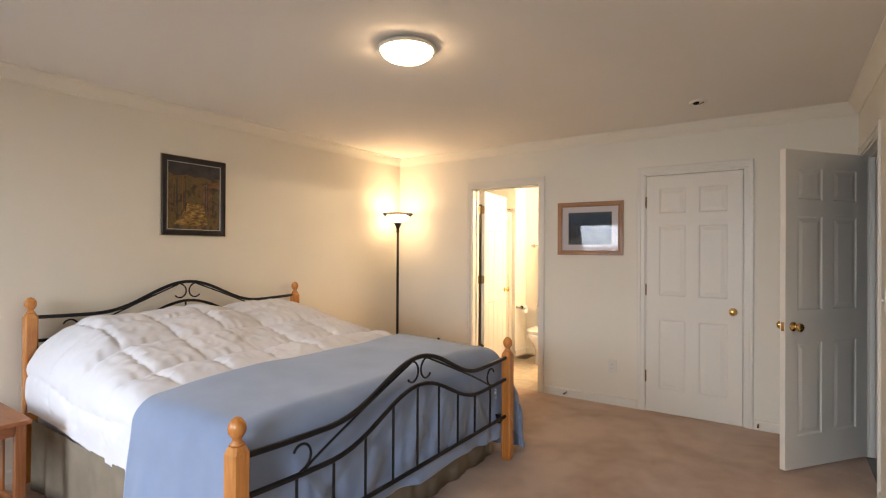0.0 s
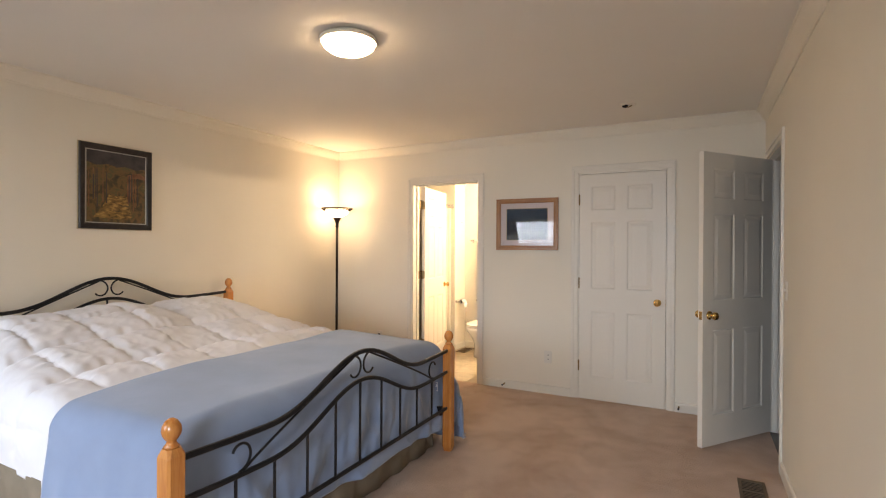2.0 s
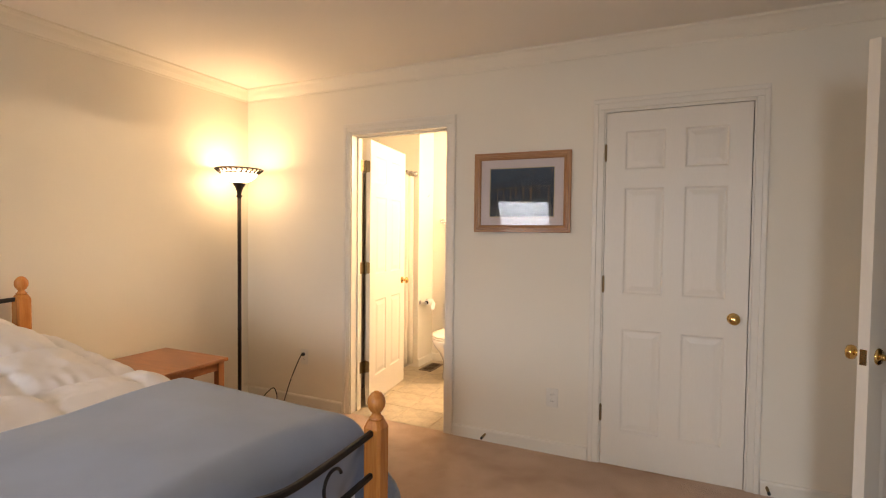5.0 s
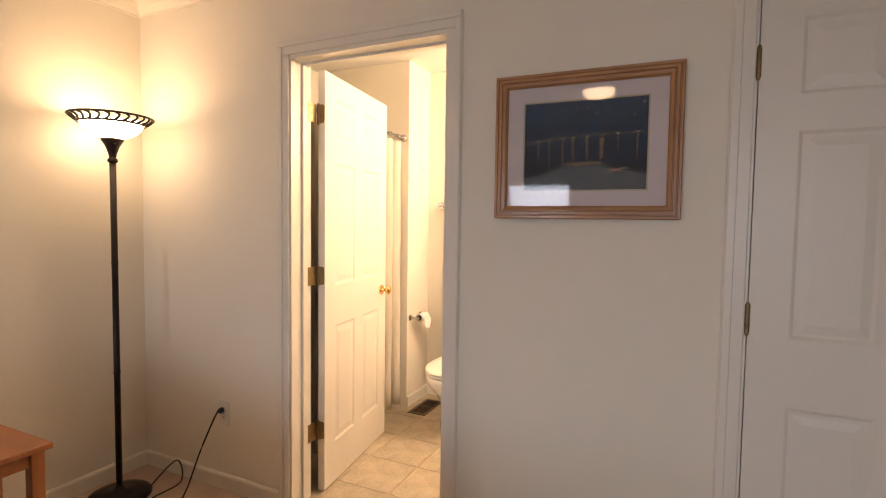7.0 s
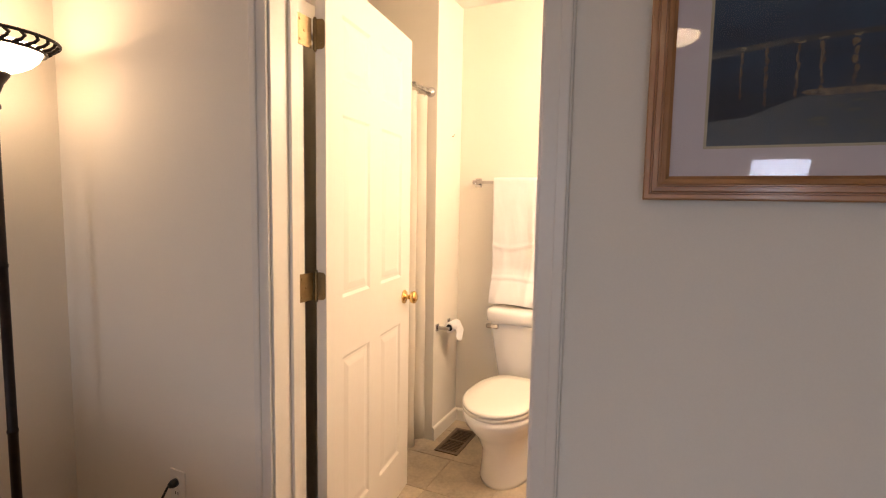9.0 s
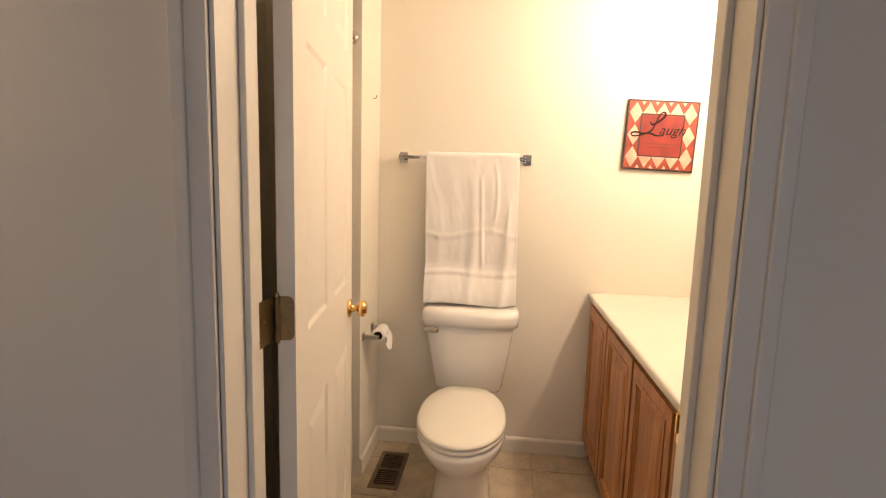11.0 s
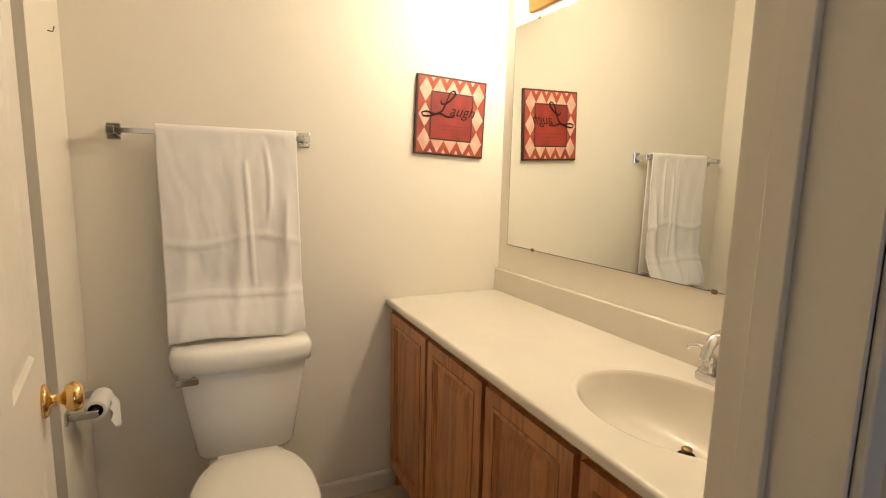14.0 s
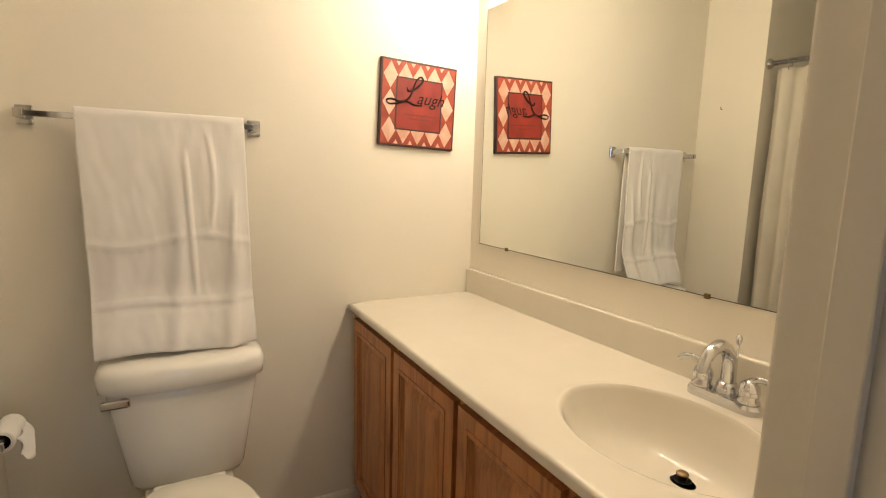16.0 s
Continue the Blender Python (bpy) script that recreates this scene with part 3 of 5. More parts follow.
# ---- trim ----
def jamb_set(name, axis, u0, u1, top, t0, t1, stop, label):
    """Jamb linings, a stop bead and casings on both faces of an opening."""
    L = 0.012
    parts = []

    def bx(ua, ub, ta, tb, za, zb, bev=0.0):
        return box(ua, ta, za, ub, tb, zb, bev) if axis == "X" else box(ta, ua, za, tb, ub, zb, bev)

    root = thing(name, pose(0, 0, 0), label, "door frame", kind="structure")
    s = 1 if t1 > t0 else -1
    part("jamb", bx(u0 - 0.004, u0 + L - 0.004, t0, t1, 0, top), M_TRIM, root)
    part("jamb", bx(u1 - L + 0.004, u1 + 0.004, t0, t1, 0, top), M_TRIM, root)
    part("head_jamb", bx(u0 + L - 0.004, u1 - L + 0.004, t0, t1, top - L, top), M_TRIM, root)
    a, b = stop
    part("stop", bx(u0 + L - 0.004, u0 + L + 0.008, a, b, 0, top - L, 0.002), M_TRIM, root)
    part("stop", bx(u1 - L - 0.008, u1 - L + 0.004, a, b, 0, top - L, 0.002), M_TRIM, root)
    part("head_stop", bx(u0 + L + 0.008, u1 - L - 0.008, a, b, top - L - 0.012, top - L, 0.002), M_TRIM, root)
    for face, out in ((t0, -s), (t1, s)):
        for depth, wide, inner in ((0.010, 0.062, 0.004), (0.016, 0.024, 0.038)):
            ta, tb = sorted((face, face + out * depth))
            za = 0.0
            part("casing", bx(u0 - inner - wide + 0.004, u0 - inner + 0.004, ta, tb, za, top + inner, 0.003), M_TRIM, root)
            part("casing", bx(u1 + inner - 0.004, u1 + inner + wide - 0.004, ta, tb, za, top + inner, 0.003), M_TRIM, root)
            part("head_casing", bx(u0 - inner - wide + 0.004, u1 + inner + wide - 0.004, ta, tb, top + inner + 0.0005, top + inner + wide, 0.003), M_TRIM, root)
    return root


jamb_set("door_frame_bathroom", "X", BATH[0], BATH[1], BATH[3], YN, YB0, (4.362, 4.392), "white painted bathroom door frame and casing")
jamb_set("door_frame_closet", "X", CLOSET[0], CLOSET[1], CLOSET[3], YN, YB0, (4.335, 4.37), "white painted closet door frame and casing")
jamb_set("door_frame_hall", "Y", HALL[0], HALL[1], HALL[3], XR, XR + EAST, (XR + 0.040, XR + 0.068), "white painted hall door frame and casing")

# strike plate in the hall jamb
hs = thing("strike_plate", pose(XR + 0.018, HALL[0] + 0.0085, 0.93), "small brass strike plate on the hall jamb", "strike plate")
part("plate", box(-0.014, 0.0, -0.03, 0.014, 0.0012, 0.03), M_OLDBRASS, hs)
# no hole is cut: a near-black block paints its shade on the plate
part("latch_hole", box(-0.006, 0.001, -0.011, 0.006, 0.0018, 0.011), M_HOLE, hs, "near-black block for the shaded latch hole")

# strike plate in the bathroom jamb
strike = thing("strike_plate", pose(-1.4202, 4.409, 0.94), "small brass strike plate on the door jamb", "strike plate")
part("plate", joined(box(-0.0015, -0.016, -0.034, 0.0, 0.018, 0.034, 0.0006, 1), box(-0.004, 0.014, -0.018, 0.0, 0.022, 0.018, 0.0015)), M_BRASS, strike)
# the plate is whole; this near-black block paints the latch hole's shade
part("latch_hole", box(-0.0024, -0.007, -0.012, -0.0012, 0.007, 0.012), M_HOLE, strike, "near-black block for the shaded latch hole")
part("screw", lathe([(0, 0), (0.004, 0), (0.003, -0.0025), (0, -0.0025)], 10, "X", (-0.001, 0, 0.025)), M_OLDBRASS, strike)
part("screw", lathe([(0, 0), (0.004, 0), (0.003, -0.0025), (0, -0.0025)], 10, "X", (-0.001, 0, -0.025)), M_OLDBRASS, strike)

BB = [(0, 0), (0.013, 0), (0.013, 0.064), (0.010, 0.072), (0.004, 0.077), (0, 0.077)]
CROWN = [(0, -0.088), (0.008, -0.088), (0.010, -0.078), (0.018, -0.070), (0.034, -0.050), (0.048, -0.026), (0.058, -0.016), (0.066, -0.012), (0.068, 0), (0, 0)]


def run(name, p0, p1, inward, prof, label):
    structure(name, profile_run(p0, p1, inward, prof), M_WALL if name == "crown_moulding" else M_TRIM, label, "trim")


for i, (p0, p1, n) in enumerate([((XL, YN - 0.0135, 0), (XL, YS + 0.0135, 0), (1, 0, 0)), ((XL, YN, 0), (BATH[0] - 0.064, YN, 0), (0, -1, 0)),
                                 ((BATH[1] + 0.064, YN, 0), (CLOSET[0] - 0.064, YN, 0), (0, -1, 0)), ((CLOSET[1] + 0.064, YN, 0), (XR, YN, 0), (0, -1, 0)),
                                 ((XR, HALL[0] - 0.064, 0), (XR, YS + 0.0135, 0), (-1, 0, 0)), ((XL, YS, 0), (XR, YS, 0), (0, 1, 0))]):
    run("baseboard", p0, p1, n, BB, "low white painted bedroom baseboard")
for p0, p1, n in [((XB0 + 0.0135, YB1, 0), (-1.27, YB1, 0), (0, -1, 0)), ((XB0, STUB, 0), (XB0, YB1, 0), (1, 0, 0))]:
    run("baseboard", p0, p1, n, BB, "low white painted bathroom baseboard")
for p0, p1, n in [((XL, YS, CEIL), (XL, YN, CEIL), (1, 0, 0)), ((XL + 0.002, YN, CEIL), (XR - 0.002, YN, CEIL), (0, -1, 0)),
                  ((XR, YS, CEIL), (XR, YN, CEIL), (-1, 0, 0)), ((XL + 0.002, YS, CEIL), (XR - 0.002, YS, CEIL), (0, 1, 0))]:
    run("crown_moulding", p0, p1, n, CROWN, "cream painted crown moulding under the ceiling")

# windows behind the walker
for i, (x0, x1) in enumerate(WINDOWS):
    win = thing("window_%d" % (i + 1), pose(x0, YS - 0.09, WZ0), "white framed double-hung window letting in daylight", "window", kind="structure")
    w, h = x1 - x0, WZ1 - WZ0
    fr = part("window_frame", wall_block(0, w, 0, h, 0, 0.05, [(0.05, w - 0.05, 0.05, h / 2 - 0.02), (0.05, w - 0.05, h / 2 + 0.02, h - 0.05)], "X"), M_TRIM, win)
    for z0, z1 in ((0.05, h / 2 - 0.02), (h / 2 + 0.02, h - 0.05)):
        pane = part("pane", box(0.05, 0.02, z0, w - 0.05, 0.024, z1), M_PANE, win)
        pane.visible_shadow = False
    part("window_sill", box(-0.06, 0.055, -0.03, w + 0.06, 0.13, 0.0, 0.004), M_TRIM, win)
    part("window_casing", wall_block(-0.07, w + 0.07, 0.0, h + 0.07, 0.092, 0.106, [(0, w, -0.1, h)], "X"), M_TRIM, win)


# ---- bed ----
CY = 1.70


def rail_z(y, base, rise):
    """Height of the wavy rail: level at the posts, a slight dip, and a hump in the middle."""
    d = abs(y - CY)
    if d > 0.62:
        return base + 0.012 * ((d - 0.62) / 0.36) ** 1.5
    s = math.cos(math.pi * d / 0.62) * 0.5 + 0.5
    return base + (rise) * s ** 1.15


def c_scroll(x, y, z, r, start, sweep, curl=0.55):
    """An open spiral hook in the plane x = const."""
    pts = []
    for i in range(22):
        f = i / 21
        a = start + sweep * f
        rr = r * (1 - (1 - curl) * f)
        pts.append((x, y + rr * math.cos(a), z + rr * math.sin(a)))
    return pts


def end_board(root, x, yl, yr, z_top, rise, low_rail, name):
    """Head- or footboard: two wavy bars, diagonals, scrolls, spindles and a low bar."""
    n = 48
    ys = [yl + 0.03 + (yr - yl - 0.06) * i / n for i in range(n + 1)]
    up = part(name + "_top_bar", bar_sweep([(x, y, rail_z(y, z_top, rise)) for y in ys], 0.018, 0.022), M_IRON, root, smooth=False)
    gap = 0.142
    part(name + "_second_bar", bar_sweep([(x, y, rail_z(y, z_top - gap, rise)) for y in ys], 0.016, 0.020), M_IRON, root)
    for s in (-1, 1):
        pts = []
        for i in range(15):
            f = i / 14
            y = CY + s * (0.74 - 0.67 * f)
            z0, z1 = z_top - gap + 0.012, z_top + rise - 0.018
            pts.append((x, y, z0 + (z1 - z0) * (f ** 0.92)))
        part("diagonal_bar", tube(pts, 0.0055, 8), M_IRON, root)
        a0 = -math.pi / 2
        hook = c_scroll(x, CY + s * 0.755, z_top - 0.066, 0.062, a0, -s * 4.2, 0.55)
        part("end_scroll", tube(hook, 0.0055, 8), M_IRON, root)
        mid = c_scroll(x, CY + s * 0.064, z_top + rise - 0.075, 0.062, math.pi / 2, s * 4.0, 0.6)
        part("centre_scroll", tube(mid, 0.0055, 8), M_IRON, root)
    part(name + "_low_bar", bar_sweep([(x, yl + 0.03, low_rail), (x, (yl + yr) / 2, low_rail), (x, yr - 0.03, low_rail)], 0.016, 0.020), M_IRON, root)
    for k in range(-4, 5):
        y = CY - 0.015 + 0.189 * k
        part("spindle", tube([(x, y, low_rail), (x, y, rail_z(y, z_top - gap, rise))], 0.0065, 8), M_IRON, root)


def bed_post(root, x, y, top):
    """Square chamfered pine post with a turned neck and ball."""
    r = 0.0325
    body = top - 0.095

    def octo(h, rad, cut):
        return [(x + a * rad, y + b * rad, h) for a, b in ((-1, -cut), (-cut, -1), (cut, -1), (1, -cut), (1, cut), (cut, 1), (-cut, 1), (-1, cut))]

    post = part("post", loft([octo(0, r * 0.8, 0.75), octo(0.03, r, 0.75), octo(body - 0.025, r, 0.75), octo(body, r * 0.72, 0.6)]), M_PINE, root, "honey pine post")
    part("ball", lathe([(0.0, 0), (0.022, 0.0), (0.025, 0.006), (0.018, 0.012), (0.014, 0.022), (0.020, 0.028), (0.0285, 0.042), (0.031, 0.056), (0.0285, 0.072), (0.018, 0.088), (0.006, 0.095), (0, 0.095)], 22, "Z", (x, y, body)), M_PINE, root, "turned pine ball finial", True)
    return post


bed = thing("bed", pose(0, 0, 0), "black scrolled iron king bed frame with honey pine posts", "bed")
HX, FX = -3.12, -0.935
for x, y, top in ((HX, 0.75, 1.095), (HX, 2.70, 1.095), (FX, 0.677, 0.822), (FX, 2.68, 0.812)):
    bed_post(bed, x, y, top)
end_board(bed, HX, 0.75, 2.70, 0.966, 0.180, 0.42, "headboard")
end_board(bed, FX, 0.677, 2.68, 0.668, 0.182, 0.292, "footboard")
for y in (0.76, 2.64):
    part("side_rail", box(HX + 0.03, y - 0.012, 0.24, FX - 0.03, y + 0.012, 0.30, 0.003), M_IRON, bed)

mattress = structure("mattress", joined(box(-3.04, 0.76, 0.30, -1.07, 2.65, 0.47, 0.04, 3), box(-3.04, 0.76, 0.472, -1.07, 2.65, 0.66, 0.05, 3)), M_QUILT)
del mattress["kind"]
tagged(mattress, "white mattress and box spring under the covers", "mattress")


def smooth01(f):
    f = max(0.0, min(1.0, f))
    return f * f * (3 - 2 * f)


def bed_top(x, y):
    """Height of the covered bed: a flat crown, raised over the pillows at the head."""
    d = abs(y - CY)
    z = 0.715 + 0.03 * (1 - (d / 1.0) ** 2)
    pil = smooth01((-1.92 - x) / 0.92) * (1 - smooth01((-x - 3.0) / 0.12) * 0.35)
    z += 0.20 * pil * (1 - smooth01((d - 0.70) / 0.30) * 0.75) * (1 - 0.16 * math.exp(-((y - CY - 0.16) / 0.13) ** 2))
    return z


def draped(name, mat, x_head, x_foot, hang_l, hang_r, hang_f, lift, puff, nu, nv, label, category, edge_skew=0.0, folds=0.02, thick=0.02, half=0.97, corner_floor=0.03, foot_x=-1.03, hang_head=None):
    """A cover on the bed: a sheet laid over the crown, rolled round the edges and hanging with folds."""
    r = 0.10
    y0, y1 = CY - half, CY + half
    width = hang_l + hang_r + 2 * half
    length = (foot_x - x_head) + hang_f
    bm = bmesh.new()
    grid = []
    for i in range(nu + 1):
        row = []
        for j in range(nv + 1):
            sv = -hang_l + width * j / nv            # across the bed
            u = length * i / nu                      # from head to foot
            t = sv / (2 * half)
            skew = edge_skew * (1 - u / length) * (1 - max(0.0, min(1.0, t)))
            x = x_head + skew + u * (1 - skew / length)
            y = y0 + sv
            dy = dx = 0.0
            oy = ox = 0.0
            if y < y0 + r:
                e = y0 + r - y
                a = min(e / r, math.pi / 2)
                oy, dy = -r * math.sin(a), r * (1 - math.cos(a)) + max(0.0, e - r * math.pi / 2)
                yy = y0 + r + oy
            elif y > y1 - r:
                e = y - (y1 - r)
                a = min(e / r, math.pi / 2)
                dy = r * (1 - math.cos(a)) + max(0.0, e - r * math.pi / 2)
                yy = y1 - r + r * math.sin(a)
            else:
                yy = y
            if x > foot_x - r:
                e = x - (foot_x - r)
                a = min(e / r, math.pi / 2)
                dx = r * (1 - math.cos(a)) + max(0.0, e - r * math.pi / 2)
                xx = foot_x - r + r * math.sin(a)
            else:
                xx = x
            z = bed_top(xx, min(max(yy, y0 + 0.02), y1 - 0.02)) + lift
            drop = math.sqrt(dx * dx + dy * dy) if dx > 0.05 and dy > 0.05 else max(dx, dy)
            z -= drop
            p = Vector((xx, yy, z))
            if puff:
                q = 0.315
                gx, gy = (x + 3.02) / q, (y - y0 + 0.10) / q
                gx += 0.13 * noise.noise(Vector((x * 1.9, y * 1.9, 5.0))) + 0.03 * noise.noise(Vector((x * 6, y * 6, 6.0)))
                gy += 0.13 * noise.noise(Vector((x * 1.9, y * 1.9, 9.0))) + 0.03 * noise.noise(Vector((x * 6, y * 6, 8.0)))
                pu, pv = abs(math.sin(math.pi * gx)), abs(math.sin(math.pi * gy))
                under = 1 - smooth01((xx + 1.95) / 0.2)
                h = puff * (1 - (1 - pu) ** 4.0) * (0.35 + 0.65 * (1 - (1 - pv) ** 5.0)) * (0.85 + 0.5 * noise.noise(Vector((math.floor(gx) * 1.7, math.floor(gy) * 2.3, 4.0))))
                pucker = 5 * noise.noise(Vector((x * 5, y * 5, 1.0)))
                h += 0.007 * (1 - pu) ** 2.2 * math.sin(y * 85 + pucker) * pv
                h += 0.007 * (1 - pv) ** 2.2 * math.sin(x * 85 + pucker) * pu
                h += 0.016 * noise.noise(Vector((x * 2.6, y * 2.6, 1.7)))
                h += 0.016 * (0.25 - abs(noise.noise(Vector((x * 7 + y * 3, y * 6 - x * 4, 2.2)))))
                h += 0.006 * (0.25 - abs(noise.noise(Vector((x * 16 + y * 9, y * 13 - x * 8, 7.2)))))
                rim = min(sv + hang_l, hang_r + 2 * half - sv)
                h *= under * smooth01(rim / 0.14)
                p.z -= 0.012 * (1 - under)
                if dy > 0.06:
                    p.y += (-1 if yy < CY else 1) * h * 0.55
                    p.z += 0.0
                elif dx > 0.06:
                    p.x += h * 0.5
                else:
                    p.z += h
            else:
                p.z += (0.006 * noise.noise(Vector((x * 4, y * 4, 0.3))) + 0.022 * noise.noise(Vector((x * 1.6, y * 1.9, 4.4))) + 0.010 * smooth01((y - CY + 0.2) / 0.7) * smooth01((-1.15 - x) / 0.35)) * (1 - smooth01(drop / 0.12))
            if drop > 0.05:
                k = folds * smooth01((drop - 0.05) / 0.35)
                if dy > dx:
                    w = 1.1 * noise.noise(Vector((x * 3.6 + z, 0.2, z * 1.1))) + 0.45 * noise.noise(Vector((x * 9.5 - z * 2, 0.9, z * 1.6)))
                    p.y += (-1 if yy < CY else 1) * k * (0.9 + w)
                else:
                    # the cloth billows towards the bars, with slanting tension folds low down
                    w = 1.5 * noise.noise(Vector((y * 2.7 + 0.6 * z, 0.7, z * 1.3))) + (0.8 + 0.9 * smooth01((drop - 0.2) / 0.25)) * noise.noise(Vector((y * 9.0 - z * 5.0, 1.7, z * 1.8)))
                    w += 1.9 * (0.28 - abs(noise.noise(Vector((y * 6.5 + z * 4.0, 3.1, z * 1.2)))))
                    p.x += max(min(0.8 * k * w + 0.3 * k, 0.036), -0.05)
                    p.z += 0.035 * noise.noise(Vector((y * 2.1, 5.3, 0.4))) * smooth01((drop - 0.25) / 0.25)
            if yy > CY and dy > 0.05 and not puff:
                p.y += 0.11 * smooth01(drop / 0.6)
                if dx > 0.04:
                    p.x += 0.07 * smooth01(min(dx, dy) / 0.30)
                    p.y += 0.04 * smooth01(min(dx, dy) / 0.30)
            if p.z < corner_floor:
                over = corner_floor - p.z
                p.z = corner_floor
                p.y += (-1 if yy < CY else 1) * min(over * 0.25, 0.05)
            row.append(bm.verts.new(p))
        grid.append(row)
    for i in range(nu):
        for j in range(nv):
            bm.faces.new((grid[i][j], grid[i][j + 1], grid[i + 1][j + 1], grid[i + 1][j]))
    ob = part(name, bm, mat, smooth=True)
    sol = ob.modifiers.new("thickness", "SOLIDIFY")
    sol.thickness, sol.offset = thick, -1
    return tagged(ob, label, category)


draped("comforter", M_QUILT, -3.06, -1.0, 0.30, 0.28, 0.16, 0.002, 0.042, 300, 320, "puffy white quilted comforter spread over the bed", "comforter", folds=0.006, thick=0.014)
draped("blanket", M_BLUE, -1.80, -1.0, 0.60, 0.70, 0.53, 0.020, 0.0, 150, 260, "smooth blue blanket draped over the foot of the bed", "blanket", edge_skew=0.07, folds=0.034, thick=0.006, half=1.0, foot_x=-0.995)


def pleated(points, z0, z1, depth, step):
    """A gathered valance hanging along a line of points."""
    bm = bmesh.new()
    rows = []
    total = 0.0
    for (xa, ya), (xb, yb) in zip(points, points[1:]):
        L = math.hypot(xb - xa, yb - ya)
        n = int(L / step)
        tx, ty = (xb - xa) / L, (yb - ya) / L
        for i in range(n + 1):
            s = total + L * i / n
            cx, cy = xa + tx * L * i / n, ya + ty * L * i / n
            col = []
            for k in range(5):
                f = k / 4
                w = depth * (0.3 + 0.7 * (1 - f)) * (math.sin(s * 24 + 2 * noise.noise(Vector((s * 2, 0, 0)))) + 0.4 * math.sin(s * 57))
                col.append(bm.verts.new((cx + ty * w, cy - tx * w, z0 + (z1 - z0) * f)))
            rows.append(col)
        total += L
    for a, b in zip(rows, rows[1:]):
        for k in range(4):
            bm.faces.new((a[k], b[k], b[k + 1], a[k + 1]))
    return bm


skirt = part("bed_skirt", pleated([(-3.0, 0.725), (-1.045, 0.725), (-1.045, 2.66), (-3.0, 2.66)], 0.008, 0.40, 0.010, 0.02), M_SKIRT, smooth=True)
sk = skirt.modifiers.new("thickness", "SOLIDIFY")
sk.thickness = 0.004
tagged(skirt, "gathered olive brown bed skirt reaching the carpet", "bed skirt")


# ---- nightstands ----
def nightstand(m, w, d, h, label):
    """Small open table: bevelled top, aprons, square legs and one slat in each side. Local x along the wall's normal, y along the wall."""
    root = thing("nightstand", m, label, "nightstand", "nightstands beside the bed")
    part("tabletop", box(-d / 2, -w / 2, h - 0.022, d / 2, w / 2, h, 0.004, 2), M_TABLE, root)
    L = 0.042
    xi, yi = d / 2 - 0.018, w / 2 - 0.018
    for sx in (-1, 1):
        for sy in (-1, 1):
            x0, y0 = sx * xi, sy * yi
            part("leg", box(min(x0, x0 - sx * L), min(y0, y0 - sy * L), 0.0, max(x0, x0 - sx * L), max(y0, y0 - sy * L), h - 0.022, 0.003), M_TABLEV, root)
    for s in (-1, 1):
        y0 = s * (yi - 0.012)
        part("side_apron", box(-xi + L, min(y0, y0 - s * 0.018), h - 0.075, xi - L, max(y0, y0 - s * 0.018), h - 0.022, 0.002), M_TABLE, root)
        part("side_stretcher", box(-xi + L, min(y0, y0 - s * 0.018), 0.10, xi - L, max(y0, y0 - s * 0.018), 0.14, 0.002), M_TABLE, root)
        part("slat", box(-0.022, min(y0 - s * 0.004, y0 - s * 0.014), 0.14, 0.022, max(y0 - s * 0.004, y0 - s * 0.014), h - 0.075, 0.002), M_TABLEV, root)
    for s in (-1, 1):
        x0 = s * (xi - 0.012)
        part("apron", box(min(x0, x0 - s * 0.018), -yi + L, h - 0.075, max(x0, x0 - s * 0.018), yi - L, h - 0.022, 0.002), M_TABLE, root)
    part("lower_shelf", box(-xi + 0.01, -yi + L, 0.105, xi - 0.01, yi - L, 0.122, 0.002), M_TABLE, root)
    return root


nightstand(pose(-2.85, 3.305, 0), 0.45, 0.58, 0.55, "orange stained wooden nightstand with open sides near the lamp")
nightstand(pose(-2.75, 0.345, 0), 0.45, 0.58, 0.55, "orange stained wooden nightstand at the bed's window side")


# ---- floor lamp ----
flamp = thing("floor_lamp", pose(-2.985, 4.015, 0), "lit dark bronze torchiere floor lamp with alabaster bowl", "floor lamp")
part("base", lathe([(0, 0), (0.135, 0), (0.137, 0.008), (0.130, 0.018), (0.09, 0.026), (0.03, 0.034), (0.018, 0.05), (0.014, 0.06), (0, 0.06)], 40), M_BRONZE, flamp, "round dark bronze base", True)
part("pole", lathe([(0, 0.05), (0.0135, 0.05), (0.0135, 0.60), (0.015, 0.602), (0.015, 0.612), (0.0135, 0.614), (0.0135, 1.12), (0.015, 1.122), (0.015, 1.132), (0.0135, 1.134), (0.0135, 1.60), (0, 1.60)], 18), M_BRONZE, flamp, smooth=True)
part("neck", lathe([(0, 1.588), (0.013, 1.588), (0.021, 1.596), (0.021, 1.606), (0.014, 1.614), (0.018, 1.635), (0.030, 1.668), (0.046, 1.694), (0.047, 1.700), (0, 1.700)], 24), M_BRONZE, flamp, "flared bronze neck", True)
part("switch", tube([(0.035, -0.012, 1.675), (0.075, -0.025, 1.668), (0.082, -0.028, 1.668)], 0.003, 8), M_BRONZE, flamp)
bowl_prof = [(0.035, 1.701), (0.065, 1.709), (0.095, 1.726), (0.116, 1.747), (0.126, 1.768), (0.129, 1.780)]
bowl_in = [(r - 0.004, h + 0.002) for r, h in bowl_prof[::-1]]
part("bowl", loft([[(r * math.cos(2 * math.pi * i / 36), r * math.sin(2 * math.pi * i / 36), h) for i in range(36)] for r, h in bowl_prof + bowl_in]), M_BOWL, flamp, "glowing alabaster glass bowl", True)
rim_bms = []
